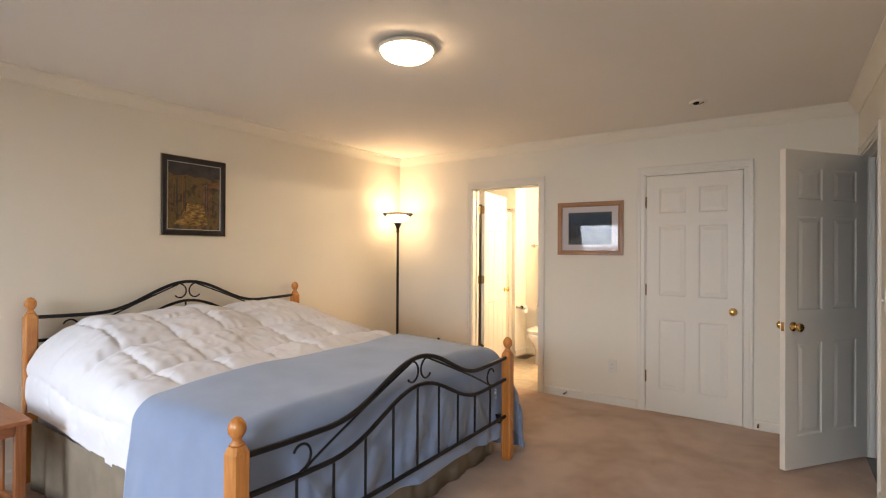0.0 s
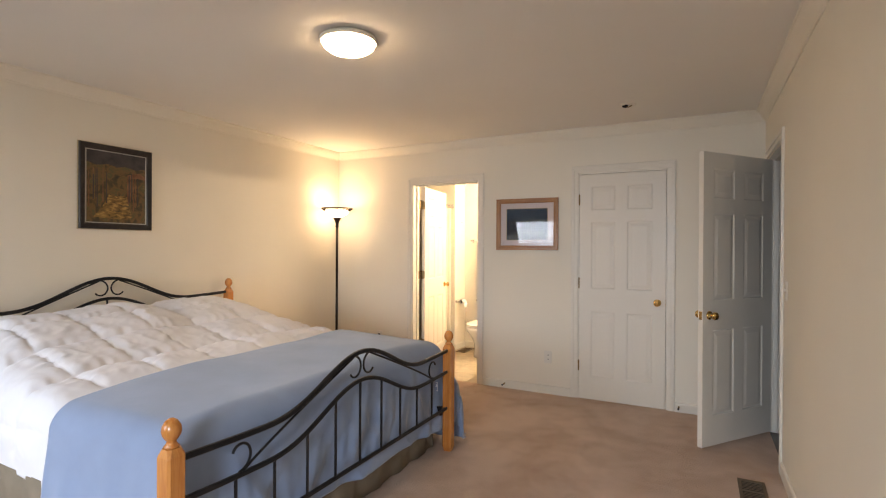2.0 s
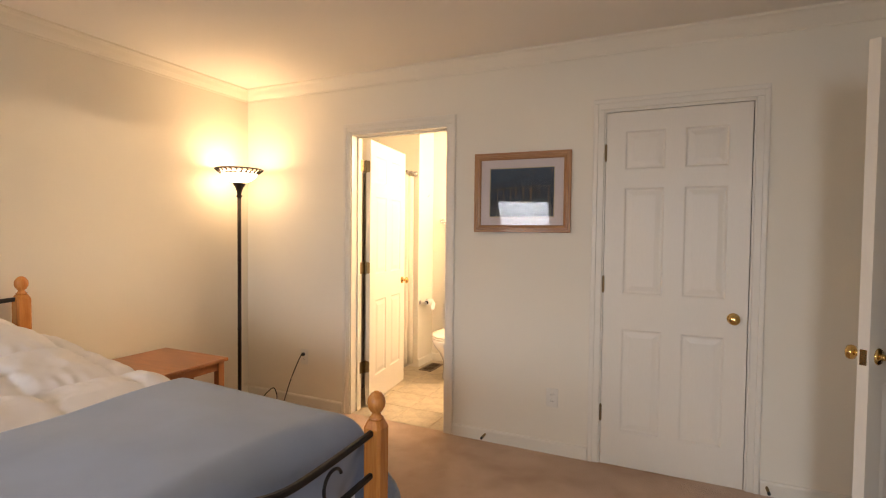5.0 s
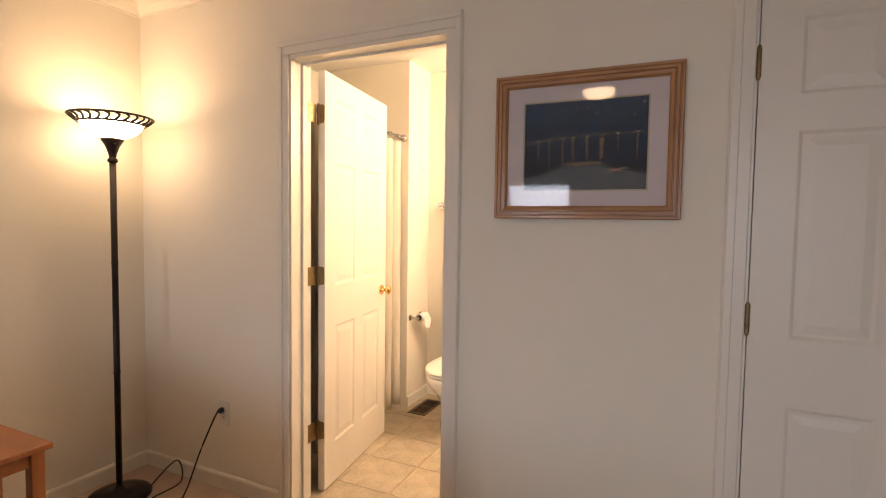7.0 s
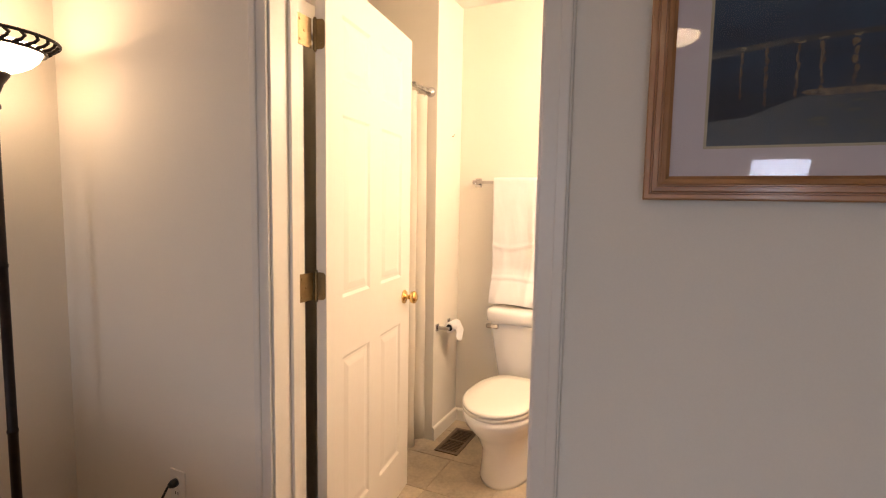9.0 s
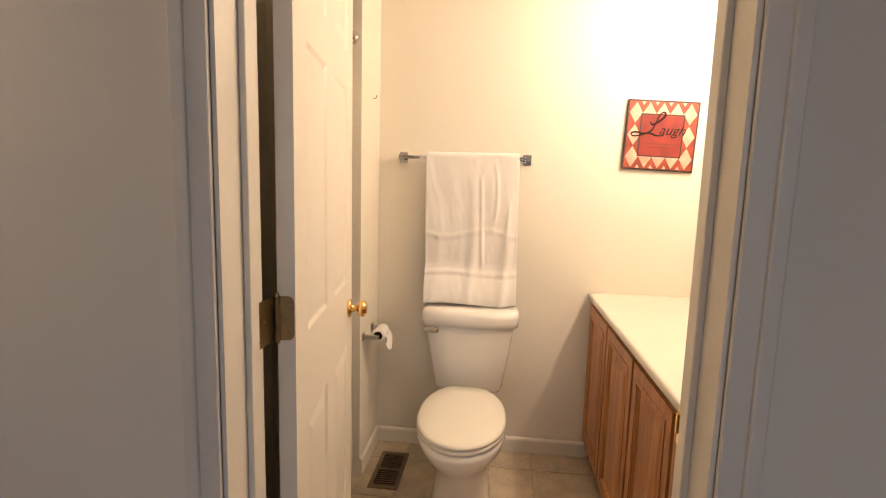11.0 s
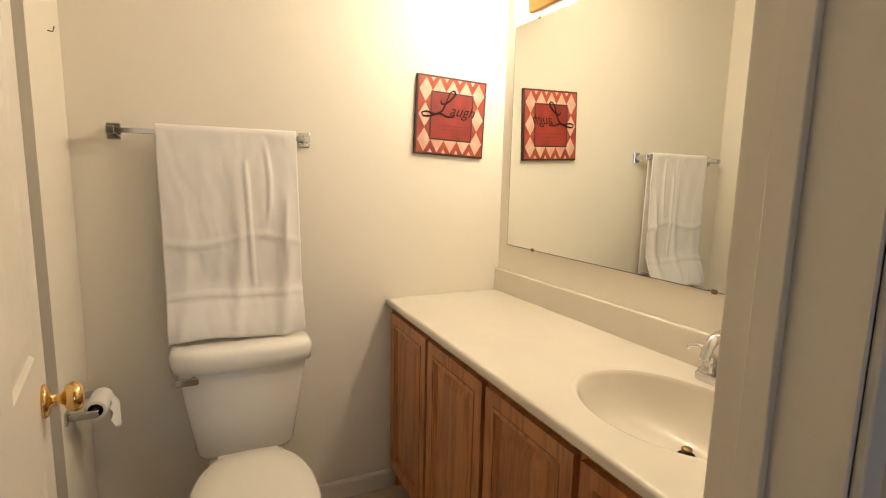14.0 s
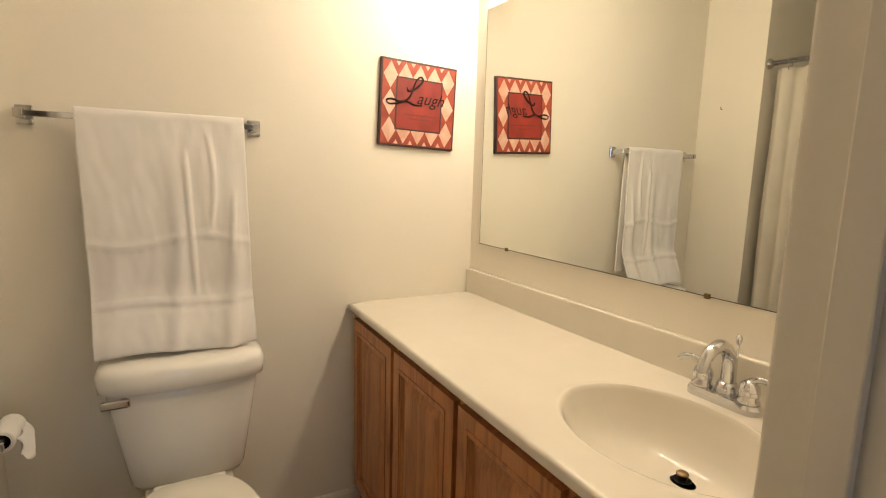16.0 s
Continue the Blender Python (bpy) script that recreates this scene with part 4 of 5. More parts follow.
for r, h in ((0.133, 1.768), (0.168, 1.798)):
    rim_bms.append(loft([[((r + 0.005 * math.cos(b)) * math.cos(a), (r + 0.005 * math.cos(b)) * math.sin(a), h + 0.005 * math.sin(b)) for b in [2 * math.pi * k / 8 for k in range(8)]] for a in [2 * math.pi * i / 48 for i in range(48)]], closed=True))
for i in range(26):
    a = 2 * math.pi * i / 26
    b = a + 0.10
    c = a + 0.02
    rim_bms.append(tube([(0.135 * math.cos(a), 0.135 * math.sin(a), 1.770), (0.146 * math.cos(b), 0.146 * math.sin(b), 1.779), (0.157 * math.cos(c + 0.10), 0.157 * math.sin(c + 0.10), 1.789), (0.167 * math.cos(c), 0.167 * math.sin(c), 1.797)], 0.0050, 6))
part("rim", joined(*rim_bms), M_BRONZE, flamp, "pierced dark bronze rim", True)

# cord from the lamp to the wall socket
cord_pts = [Vector(p) for p in ((-2.90, 4.09, 0.012), (-2.87, 4.19, 0.10), (-2.84, 4.225, 0.115), (-2.80, 4.20, 0.03), (-2.82, 4.06, 0.008), (-2.74, 4.03, 0.008), (-2.68, 4.09, 0.012), (-2.665, 4.13, 0.06), (-2.655, 4.20, 0.22), (-2.612, 4.255, 0.385), (-2.603, 4.28, 0.40))]


def spline(pts, per=8):
    out = []
    for i in range(len(pts) - 1):
        p0, p1, p2, p3 = pts[max(i - 1, 0)], pts[i], pts[i + 1], pts[min(i + 2, len(pts) - 1)]
        for k in range(per):
            t = k / per
            out.append(0.5 * ((2 * p1) + (-p0 + p2) * t + (2 * p0 - 5 * p1 + 4 * p2 - p3) * t * t + (-p0 + 3 * p1 - 3 * p2 + p3) * t ** 3))
    return out + [pts[-1]]


cord = part("power_cord", joined(tube(spline(cord_pts), 0.004, 8), lathe([(0, 0), (0.008, 0.0), (0.014, 0.012), (0.014, 0.026), (0, 0.026)], 14, "Y", (-2.603, 4.259, 0.40))), M_BLACK, smooth=True)
tagged(cord, "loose black lamp cord plugged into the wall socket", "power cord")


def outlet(x, z):
    root = thing("wall_outlet", pose(x, YN, z), "ivory duplex wall outlet with cover plate", "outlet", "wall outlets")
    part("cover_plate", box(-0.036, -0.006, -0.058, 0.036, 0.0, 0.058, 0.003), M_PLASTIC, root)
    for dz in (-0.02, 0.02):
        soc = part("socket", lathe([(0, 0), (0.0165, 0), (0.0155, -0.0025), (0, -0.0025)], 20, "Y", (0, -0.006, dz)), M_PLASTIC, root)
        for dx in (-0.006, 0.006):
            # near-black bar on the solid socket paints the shade in a slot
            part("slot", box(dx - 0.0012, -0.0092, dz - 0.005, dx + 0.0012, -0.0083, dz + 0.005), M_HOLE, soc)
    return root


outlet(-0.69, 0.345)
outlet(-2.603, 0.381)

switch = thing("light_switch", pose(XR, 3.18, 1.13), "ivory light switch beside the hall doorway", "light switch")
part("cover_plate", box(-0.006, -0.036, -0.058, 0.0, 0.036, 0.058, 0.003), M_PLASTIC, switch)
part("toggle", box(-0.016, -0.005, -0.002, -0.005, 0.005, 0.012, 0.002), M_PLASTIC, switch)


def door_stop(x, y):
    root = thing("door_stop", pose(x, y, 0.045), "small spring door stop on the baseboard", "door stop", "spring door stops")
    pts = [(0.006 * math.cos(i * 0.8), -0.013 - 0.062 * i / 90, 0.006 * math.sin(i * 0.8)) for i in range(91)]
    part("spring", tube(pts, 0.0016, 6), M_OLDBRASS, root)
    part("tip", lathe([(0, -0.074), (0.008, -0.074), (0.008, -0.086), (0, -0.088)], 12, "Y"), M_BLACK, root, "black rubber tip")


door_stop(-1.117, YN)
door_stop(0.43, YN)


# ---- ceiling fittings ----
clight = thing("ceiling_light", pose(-1.056, 1.735, CEIL), "lit round flush ceiling light with opal glass", "ceiling light")
part("rim", lathe([(0, 0), (0.128, 0), (0.136, -0.003), (0.150, -0.012), (0.152, -0.020), (0.148, -0.028), (0.140, -0.030), (0.138, -0.01), (0, -0.01)], 48), M_TRIM, clight, "white painted metal rim", True)
part("diffuser", lathe([(0, -0.012), (0.137, -0.012), (0.137, -0.030), (0.130, -0.046), (0.108, -0.064), (0.072, -0.078), (0.03, -0.085), (0, -0.086)], 48), M_DIFFUSER, clight, "glowing opal glass dish", True)

hook = thing("ceiling_fixture", pose(0.086, 3.652, CEIL), "small white ceiling fitting with a dark nozzle", "ceiling fitting")
part("ring", lathe([(0.036, 0.0), (0.060, 0.0), (0.062, -0.005), (0.050, -0.010), (0.034, -0.006), (0.034, 0.0)], 32), M_TRIM, hook, smooth=True)
part("hole", lathe([(0, -0.0005), (0.034, -0.0005), (0.034, -0.0030), (0, -0.0030)], 24), M_TRIM, hook, "pale cap")
part("nozzle", lathe([(0, -0.003), (0.020, -0.003), (0.022, -0.012), (0.010, -0.020), (0, -0.021)], 18, "Z", (-0.018, 0.0, 0)), M_HOLE, hook, "dark nozzle", True)
part("clip", tube([(-0.022, -0.02, -0.004), (0.0, 0.0, -0.020), (0.030, 0.012, -0.006)], 0.004, 8), M_OLDBRASS, hook)

# floor register in the carpet
def register(m, w, d, n, label):
    root = thing("floor_vent", m, label, "floor vent", "floor vents")
    part("frame", wall_block(-w / 2, w / 2, -d / 2, d / 2, 0.0, 0.006, [(-w / 2 + 0.018, w / 2 - 0.018, -d / 2 + 0.02, d / 2 - 0.02)], "X"), M_VENT, root)
    # flat near-black sheet paints the shade of a duct; nothing opens below
    part("duct", box(-w / 2 + 0.016, 0.0, -d / 2 + 0.018, w / 2 - 0.016, 0.0015, d / 2 - 0.018), M_HOLE, root, "near-black sheet for the shaded duct opening")
    for i in range(n):
        z = -d / 2 + 0.02 + (d - 0.04) * (i + 0.5) / n
        part("slat", box(-w / 2 + 0.018, 0.002, z - 0.0025, w / 2 - 0.018, 0.005, z + 0.0025), M_VENT, root)
    part("cross_bar", box(-w / 2 + 0.018, 0.0025, -0.006, w / 2 - 0.018, 0.0062, 0.006), M_VENT, root)
    return root


register(pose(0.855, 2.955, 0.0, 90), 0.14, 0.31, 14, "brown metal floor vent let into the carpet")
register(pose(-2.205, 5.72, 0.0, 90), 0.135, 0.30, 16, "brown metal floor vent in the bathroom floor")

# hinge leaves let into the bathroom jamb
for z in (0.312, 1.072, 1.842):
    part("hinge_plate", joined(*hinge_leaf(BATH[0] + 0.0095, 4.462, 4.392, z)), M_OLDBRASS, bpy.data.objects["door_frame_bathroom"], "worn brass hinge plate")


# ---- pictures ----
def frame_bar(u0, u1, z, w, d, profile_steps, horizontal, flip):
    """One ribbed bar of a picture frame with mitred ends; u along the bar, y out of the wall (negative)."""
    sect = profile_steps
    rings = []
    for end, s in ((u0, 1), (u1, -1)):
        ring = []
        for a, out in sect:
            u = end + s * a
            off = flip * a
            ring.append((u, -out, z + off) if horizontal else (z + off, -out, u))
        rings.append(ring)
    return loft(rings)


def picture_frame(root, x0, x1, z0, z1, steps, mat_h, mat_v, label):
    part("frame_bar", frame_bar(x0, x1, z0, 0, 0, steps, True, 1), mat_h, root, label)
    part("frame_bar", frame_bar(x0, x1, z1, 0, 0, steps, True, -1), mat_h, root, label)
    part("frame_bar", frame_bar(z0, z1, x0, 0, 0, steps, False, 1), mat_v, root, label)
    part("frame_bar", frame_bar(z0, z1, x1, 0, 0, steps, False, -1), mat_v, root, label)


# night harbour print on the north wall
p2 = thing("framed_print", pose(-0.9015, YN - 0.0105, 1.6015, -0.2, 0, 1.8), "night harbour print in ribbed oak frame with pale mat", "picture")
hw, hh = 0.3035, 0.2475
ribs = [(0, 0), (0, 0.018), (0.003, 0.022), (0.010, 0.022), (0.012, 0.018), (0.014, 0.018), (0.016, 0.024), (0.024, 0.024), (0.026, 0.019), (0.028, 0.019), (0.030, 0.022), (0.038, 0.020), (0.044, 0.012), (0.044, 0)]
picture_frame(p2, -hw, hw, -hh, hh, ribs, M_OAKFRAME, M_OAKFRAMEV, "ribbed oak frame bar")
part("mat_board", wall_block(-hw + 0.043, hw - 0.043, -hh + 0.043, hh - 0.043, -0.006, -0.002, [(-0.205, 0.205, -0.154, 0.154)], "X"), M_MAT, p2, "pale pinkish mat board")
part("liner", wall_block(-0.205, 0.205, -0.154, 0.154, -0.0045, -0.002, [(-0.200, 0.200, -0.149, 0.149)], "X"), M_LINER, p2, "thin pale gold liner")
art = part("print", box(-0.200, -0.0032, -0.149, 0.200, -0.002, 0.149), M_NIGHT, p2, "dark blue night sky and water")
rng = random.Random(4)


def dab(points, y=-0.0036):
    bm = bmesh.new()
    bm.faces.new([bm.verts.new((x, y, z)) for x, z in points])
    return bm


def blob(cx, cz, rx, rz, n=9, wob=0.25, y=-0.0036):
    return dab([(cx + rx * (1 + wob * (rng.random() - 0.5)) * math.cos(2 * math.pi * i / n), cz + rz * (1 + wob * (rng.random() - 0.5)) * math.sin(2 * math.pi * i / n)) for i in range(n)], y)


part("far_shore", dab([(-0.200, 0.004), (-0.1, 0.020), (0.0, 0.026), (0.1, 0.030), (0.200, 0.030), (0.200, 0.038), (0.1, 0.040), (0.03, 0.037), (-0.08, 0.032), (-0.200, 0.018)]), M_SHOREPAINT, art)
for k, (x, w, L) in enumerate(((-0.153, 0.0035, 0.070), (-0.114, 0.0042, 0.085), (-0.068, 0.0040, 0.090), (-0.034, 0.0050, 0.070), (0.012, 0.0060, 0.085), (0.059, 0.0130, 0.060), (0.110, 0.0028, 0.040), (0.169, 0.0045, 0.075))):
    top = 0.016 + 0.05 * x
    part("harbour_light", blob(x, top + 0.012, 0.008 + w * 0.3, 0.0030, 9, 0.7), M_NIGHTLIGHT, art)
    for j in range(7):
        f = j / 6
        part("light_streak", blob(x + 0.003 * (rng.random() - 0.5), top - L * f, w * (0.85 - 0.35 * f) * (0.7 + 0.5 * rng.random()), L * 0.085, 9, 0.9, -0.0036 - 0.00003 * j), M_STREAK, art)
for x, z, r in ((-0.062, 0.123, 0.005), (-0.024, 0.124, 0.005), (0.012, 0.121, 0.007), (0.043, 0.104, 0.007), (0.076, 0.115, 0.007), (0.070, 0.139, 0.004), (0.188, 0.130, 0.006), (0.157, 0.092, 0.005), (0.063, 0.072, 0.004), (-0.118, 0.108, 0.004), (-0.16, 0.128, 0.003)):
    part("star", blob(x, z, r * 0.85, r * 0.75, 9, 0.7), M_STREAK, art)
    part("star", blob(x, z, r * 0.42, r * 0.38, 8, 0.5, -0.0038), M_NIGHTLIGHT, art)
part("near_shore", joined(dab([(-0.200, -0.105), (-0.14, -0.100), (-0.09, -0.080), (-0.04, -0.060), (0.02, -0.050), (0.07, -0.056), (0.10, -0.082), (0.14, -0.088), (0.200, -0.10), (0.200, -0.149), (-0.200, -0.149)], -0.0038)), M_SHOREPAINT, art)
part("shore_light", blob(0.005, -0.062, 0.055, 0.007, 12, 0.5, -0.0041), M_STREAK, art)
for k in range(14):
    part("grass_stroke", blob(-0.06 + 0.16 * rng.random(), -0.075 - 0.05 * rng.random(), 0.014, 0.0016, 8, 0.9, -0.0040 - 0.00003 * k), M_GRASSPAINT, art)
part("boat", blob(0.105, -0.085, 0.020, 0.005, 12, 0.5, -0.0045), M_ROOFPAINT, art)
part("boat", blob(0.130, -0.080, 0.012, 0.004, 12, 0.5, -0.0045), M_STREAK, art)
glass = part("glass", box(-hw + 0.043, -0.0095, -hh + 0.043, hw - 0.043, -0.0075, hh - 0.043), M_ACRYLIC, p2)
glass.visible_shadow = False

# forest painting above the bed: local x along the wall, turned to face the room
p1 = thing("framed_painting", pose(XL + 0.001, 1.7825, 1.7925, 0, 0, 90), "autumn forest painting in black frame with silver fillet", "painting")
w1, h1 = 0.2525, 0.2975
part("backing", box(-w1 - 0.005, -0.009, -h1 - 0.005, w1 + 0.005, 0, h1 + 0.005), M_LINER, p1, "pale edge of the backing board")
picture_frame(p1, -w1, w1, -h1, h1, [(0, 0.0092), (0, 0.020), (0.004, 0.024), (0.030, 0.024), (0.038, 0.018), (0.041, 0.014), (0.041, 0.0092)], M_PFRAME, M_PFRAME, "black frame bar")
part("fillet", wall_block(-w1 + 0.041, w1 - 0.041, -h1 + 0.041, h1 - 0.041, -0.0145, -0.0092, [(-w1 + 0.047, w1 - 0.047, -h1 + 0.047, h1 - 0.047)], "X"), M_SILVER, p1, "thin silver fillet")
aw, ah = w1 - 0.047, h1 - 0.047
canvas = part("canvas", box(-aw, -0.0115, -ah, aw, -0.0092, ah), M_FOREST, p1, "dark autumn trees")


def dab1(points, mat, name, y=-0.0120):
    part(name, dab(points, y), mat, canvas)


dab1([(-aw, 0.17), (-0.14, 0.15), (-0.06, 0.165), (0.0, 0.15), (0.06, 0.16), (0.13, 0.145), (aw, 0.16), (aw, ah), (-aw, ah)], M_FORESTSKY, "dusky_sky")
dab1([(-0.055, -0.05), (-0.02, -0.06), (0.035, -0.055), (0.07, -0.06), (0.085, -0.13), (0.11, -0.21), (0.02, -0.225), (-0.08, -0.22), (-0.16, -0.215), (-0.10, -0.14)], M_LIGHTPATH, "light_path")
dab1([(0.07, 0.10), (0.16, 0.125), (aw, 0.10), (aw, 0.075), (0.15, 0.085), (0.08, 0.07)], M_ROOFPAINT, "far_roof")
for i in range(15):
    x = -0.19 + 0.38 * rng.random()
    if abs(x) < 0.05:
        x += 0.1
    b = -0.17 + 0.1 * rng.random()
    t = 0.06 + 0.10 * rng.random()
    dab1([(x - 0.004, b), (x + 0.004, b), (x + 0.006 * rng.random(), t), (x - 0.002, t)], M_FORESTSKY if i % 2 else M_ROOFPAINT, "tree_trunk", -0.0123 - 0.00005 * i)
for i in range(5):
    x, z = -0.12 + 0.22 * rng.random(), -0.09 - 0.12 * rng.random()
    dab1([(x - 0.04, z), (x + 0.03, z - 0.004), (x + 0.035, z + 0.003), (x - 0.03, z + 0.005)], M_FOREST, "path_shadow", -0.0124 - 0.00005 * i)


# ---- bathroom: vanity ----
VX = -1.275
van = thing("vanity_cabinet", pose(VX, 0, 0), "oak vanity cabinet with four raised-panel doors", "cabinet")
part("face_frame", wall_block(YB0 + 0.002, YB1 - 0.003, 0.10, 0.8185, 0.0, 0.02, [], "Y"), M_OAK, van)
part("side_panel", box(0.02, YB1 - 0.021, 0.0, 0.515, YB1 - 0.003, 0.8185), M_OAK, van)
part("toe_kick", box(0.06, YB0 + 0.002, 0.0, 0.075, YB1 - 0.021, 0.0995), M_OAK, van)
part("cabinet_floor", box(0.02, YB0 + 0.002, 0.10, 0.515, YB1 - 0.021, 0.115), M_OAK, van)
for y0, y1 in ((5.580, 5.942), (5.184, 5.558), (4.804, 5.162), (4.47, 4.782)):
    w, h, t = y1 - y0, 0.668, 0.019
    s = 0.056
    bm = wall_block(0, w, 0, h, 0, t, [(s, w - s, s, h - s)], "X")
    dr = part("cabinet_door", bm, M_OAK, van)
    dr.matrix_basis = pose(0, y0, 0.125, 0, 0, 90)
    rings = []
    for inset, depth in ((0.0, t - 0.002), (0.006, t - 0.010), (0.012, t - 0.010), (0.040, t - 0.002)):
        rings.append([(s + inset, depth, s + inset), (w - s - inset, depth, s + inset), (w - s - inset, depth, h - s - inset), (s + inset, depth, h - s - inset)])
    rings = [[(s, 0.002, s), (w - s, 0.002, s), (w - s, 0.002, h - s), (s, 0.002, h - s)]] + rings
    part("raised_panel", loft(rings), M_OAK, dr)
    part("bead", wall_block(s - 0.016, w - s + 0.016, s - 0.016, h - s + 0.016, t, t + 0.003, [(s - 0.006, w - s + 0.006, s - 0.006, h - s + 0.006)], "X"), M_OAK, dr)


def counter_with_bowl(x0, x1, y0, y1, z, thick, cx, cy, a, b):
    """A slab whose top runs into an oval bowl with a drain at its floor."""
    corners = [math.atan2(yc - cy, xc - cx) for xc in (x0, x1) for yc in (y0, y1)]
    angs = sorted(set([2 * math.pi * i / 72 - math.pi for i in range(72)] + corners))

    def edge(t, grow):
        dx, dy = math.cos(t), math.sin(t)
        ks = []
        if dx:
            ks.append(((x1 + grow if dx > 0 else x0 - grow) - cx) / dx)
        if dy:
            ks.append(((y1 + grow if dy > 0 else y0 - grow) - cy) / dy)
        k = min(v for v in ks if v > 0)
        return cx + dx * k, cy + dy * k

    rings = []
    rings.append([(*edge(t, 0), z - thick) for t in angs])
    rings.append([(*edge(t, 0), z - 0.008) for t in angs])
    rings.append([(*edge(t, -0.003), z - 0.002) for t in angs])
    rings.append([(*edge(t, -0.008), z) for t in angs])
    rings.append([(*edge(t, -0.012), z) for t in angs])
    for k, dz in ((1.10, 0.0), (1.05, 0.0), (1.02, 0.001), (1.0, -0.001), (0.975, -0.011), (0.93, -0.038), (0.84, -0.074), (0.70, -0.105), (0.50, -0.125), (0.30, -0.134), (0.12, -0.138)):
        sh = 0.092 * (1 - k)
        rings.append([(cx + sh + a * k * math.cos(t), cy + b * k * math.sin(t), z + dz) for t in angs])
    return loft(rings, cap=False)


CT = 0.843
counter = thing("countertop", pose(0, 0, 0), "cream cultured marble countertop with oval sink and backsplash", "countertop")
SX, SY = -1.03, 4.812
part("top", counter_with_bowl(-1.302, XB1 + 0.05, YB0 + 0.002, YB1 - 0.002, CT, 0.024, SX, SY, 0.176, 0.225), M_MARBLE, counter, smooth=False)
part("backsplash", box(XB1 - 0.021, YB0 + 0.002, CT - 0.006, XB1 - 0.001, YB1 - 0.002, CT + 0.098, 0.004), M_MARBLE, counter, "cream marble backsplash").matrix_basis = SKEW
part("drain", lathe([(0.0, 0.0), (0.0185, 0.0), (0.0190, 0.002), (0.0165, 0.0025), (0.016, 0.001), (0, 0.001)], 24, "Z", (SX + 0.083, SY + 0.004, CT - 0.1365)), M_HOLE, counter, "dark drain ring", True)
part("stopper", lathe([(0.0, 0.0), (0.010, 0.0), (0.010, 0.010), (0.0125, 0.011), (0.0125, 0.014), (0.010, 0.016), (0, 0.0165)], 20, "Z", (SX + 0.083, SY + 0.004, CT - 0.134)), M_OLDBRASS, counter, "tarnished metal stopper", True)
for p in counter.children:
    if p.name.startswith("top"):
        p.data.shade_smooth()

# faucet
fau = thing("faucet", pose(-0.800, 4.836, CT + 0.0005, 0, 0, 2), "two-handled chrome centerset faucet with arched spout", "faucet")


def stadium(L, W, z, n=10):
    pts = []
    for s, c in ((1, L / 2 - W / 2), (-1, -L / 2 + W / 2)):
        for i in range(n + 1):
            a = (-math.pi / 2 + math.pi * i / n) if s > 0 else (math.pi / 2 + math.pi * i / n)
            pts.append((W / 2 * math.sin(a), c + W / 2 * math.cos(a), z))
    return pts


part("base", loft([stadium(0.165, 0.056, 0), stadium(0.165, 0.056, 0.012), stadium(0.155, 0.046, 0.020), stadium(0.14, 0.03, 0.022)]), M_CHROME, fau, smooth=False)
part("spout", tube(spline([Vector(p) for p in ((0.008, 0, 0.018), (0.010, 0, 0.06), (0.004, 0, 0.105), (-0.030, 0, 0.135), (-0.072, 0, 0.125), (-0.092, 0, 0.092), (-0.094, 0, 0.082))], 6), 0.0135, 14, lambda f: 1.25 - 0.40 * f), M_CHROME, fau, smooth=True)
part("spout_collar", lathe([(0, 0.018), (0.026, 0.018), (0.024, 0.030), (0.019, 0.046), (0, 0.046)], 20, "Z", (0.008, 0, 0)), M_CHROME, fau, smooth=True)
part("lift_rod", joined(tube([(0.034, 0, 0.018), (0.036, 0, 0.135)], 0.0025, 8), lathe([(0, 0), (0.004, 0.0), (0.007, 0.008), (0.007, 0.016), (0.003, 0.022), (0, 0.022)], 14, "Z", (0.036, 0, 0.128))), M_CHROME, fau, smooth=True)
for s in (-1, 1):
    y = s * 0.052
    hb = part("handle", lathe([(0, 0.020), (0.023, 0.020), (0.023, 0.026), (0.019, 0.030), (0.022, 0.045), (0.019, 0.060), (0.010, 0.070), (0, 0.072)], 20, "Z", (0, y, 0)), M_CHROME, fau, smooth=True)
    part("lever", tube(spline([Vector(p) for p in ((0.0, y, 0.066), (0.0, y + s * 0.020, 0.078), (0.0, y + s * 0.048, 0.076), (0.0, y + s * 0.062, 0.064))], 5), 0.0075, 10, lambda f: 1.1 - 0.4 * f), M_CHROME, hb, smooth=True)

# mirror with clips
mir = thing("wall_mirror", SKEW @ pose(XB1, 0, 0), "large frameless wall mirror held by small clips", "mirror")
part("glass", box(-0.006, 4.66, 1.056, -0.001, 5.916, 1.957), M_MIRROR, mir, "silvered glass")
part("edge", joined(box(-0.0058, 5.9163, 1.0562, -0.001, 5.9180, 1.9568), box(-0.0058, 4.66, 1.0542, -0.001, 5.9180, 1.0558)), M_HOLE, mir, "dark ground glass edge")
for y, z in ((5.735, 1.056), (4.94, 1.056), (5.76, 1.957), (4.94, 1.957)):
    s = 1 if z > 1.5 else -1
    part("clip", box(-0.010, y - 0.007, min(z - s * 0.006, z + s * 0.007), -0.001, y + 0.007, max(z - s * 0.006, z + s * 0.007), 0.002), M_OLDBRASS, mir)

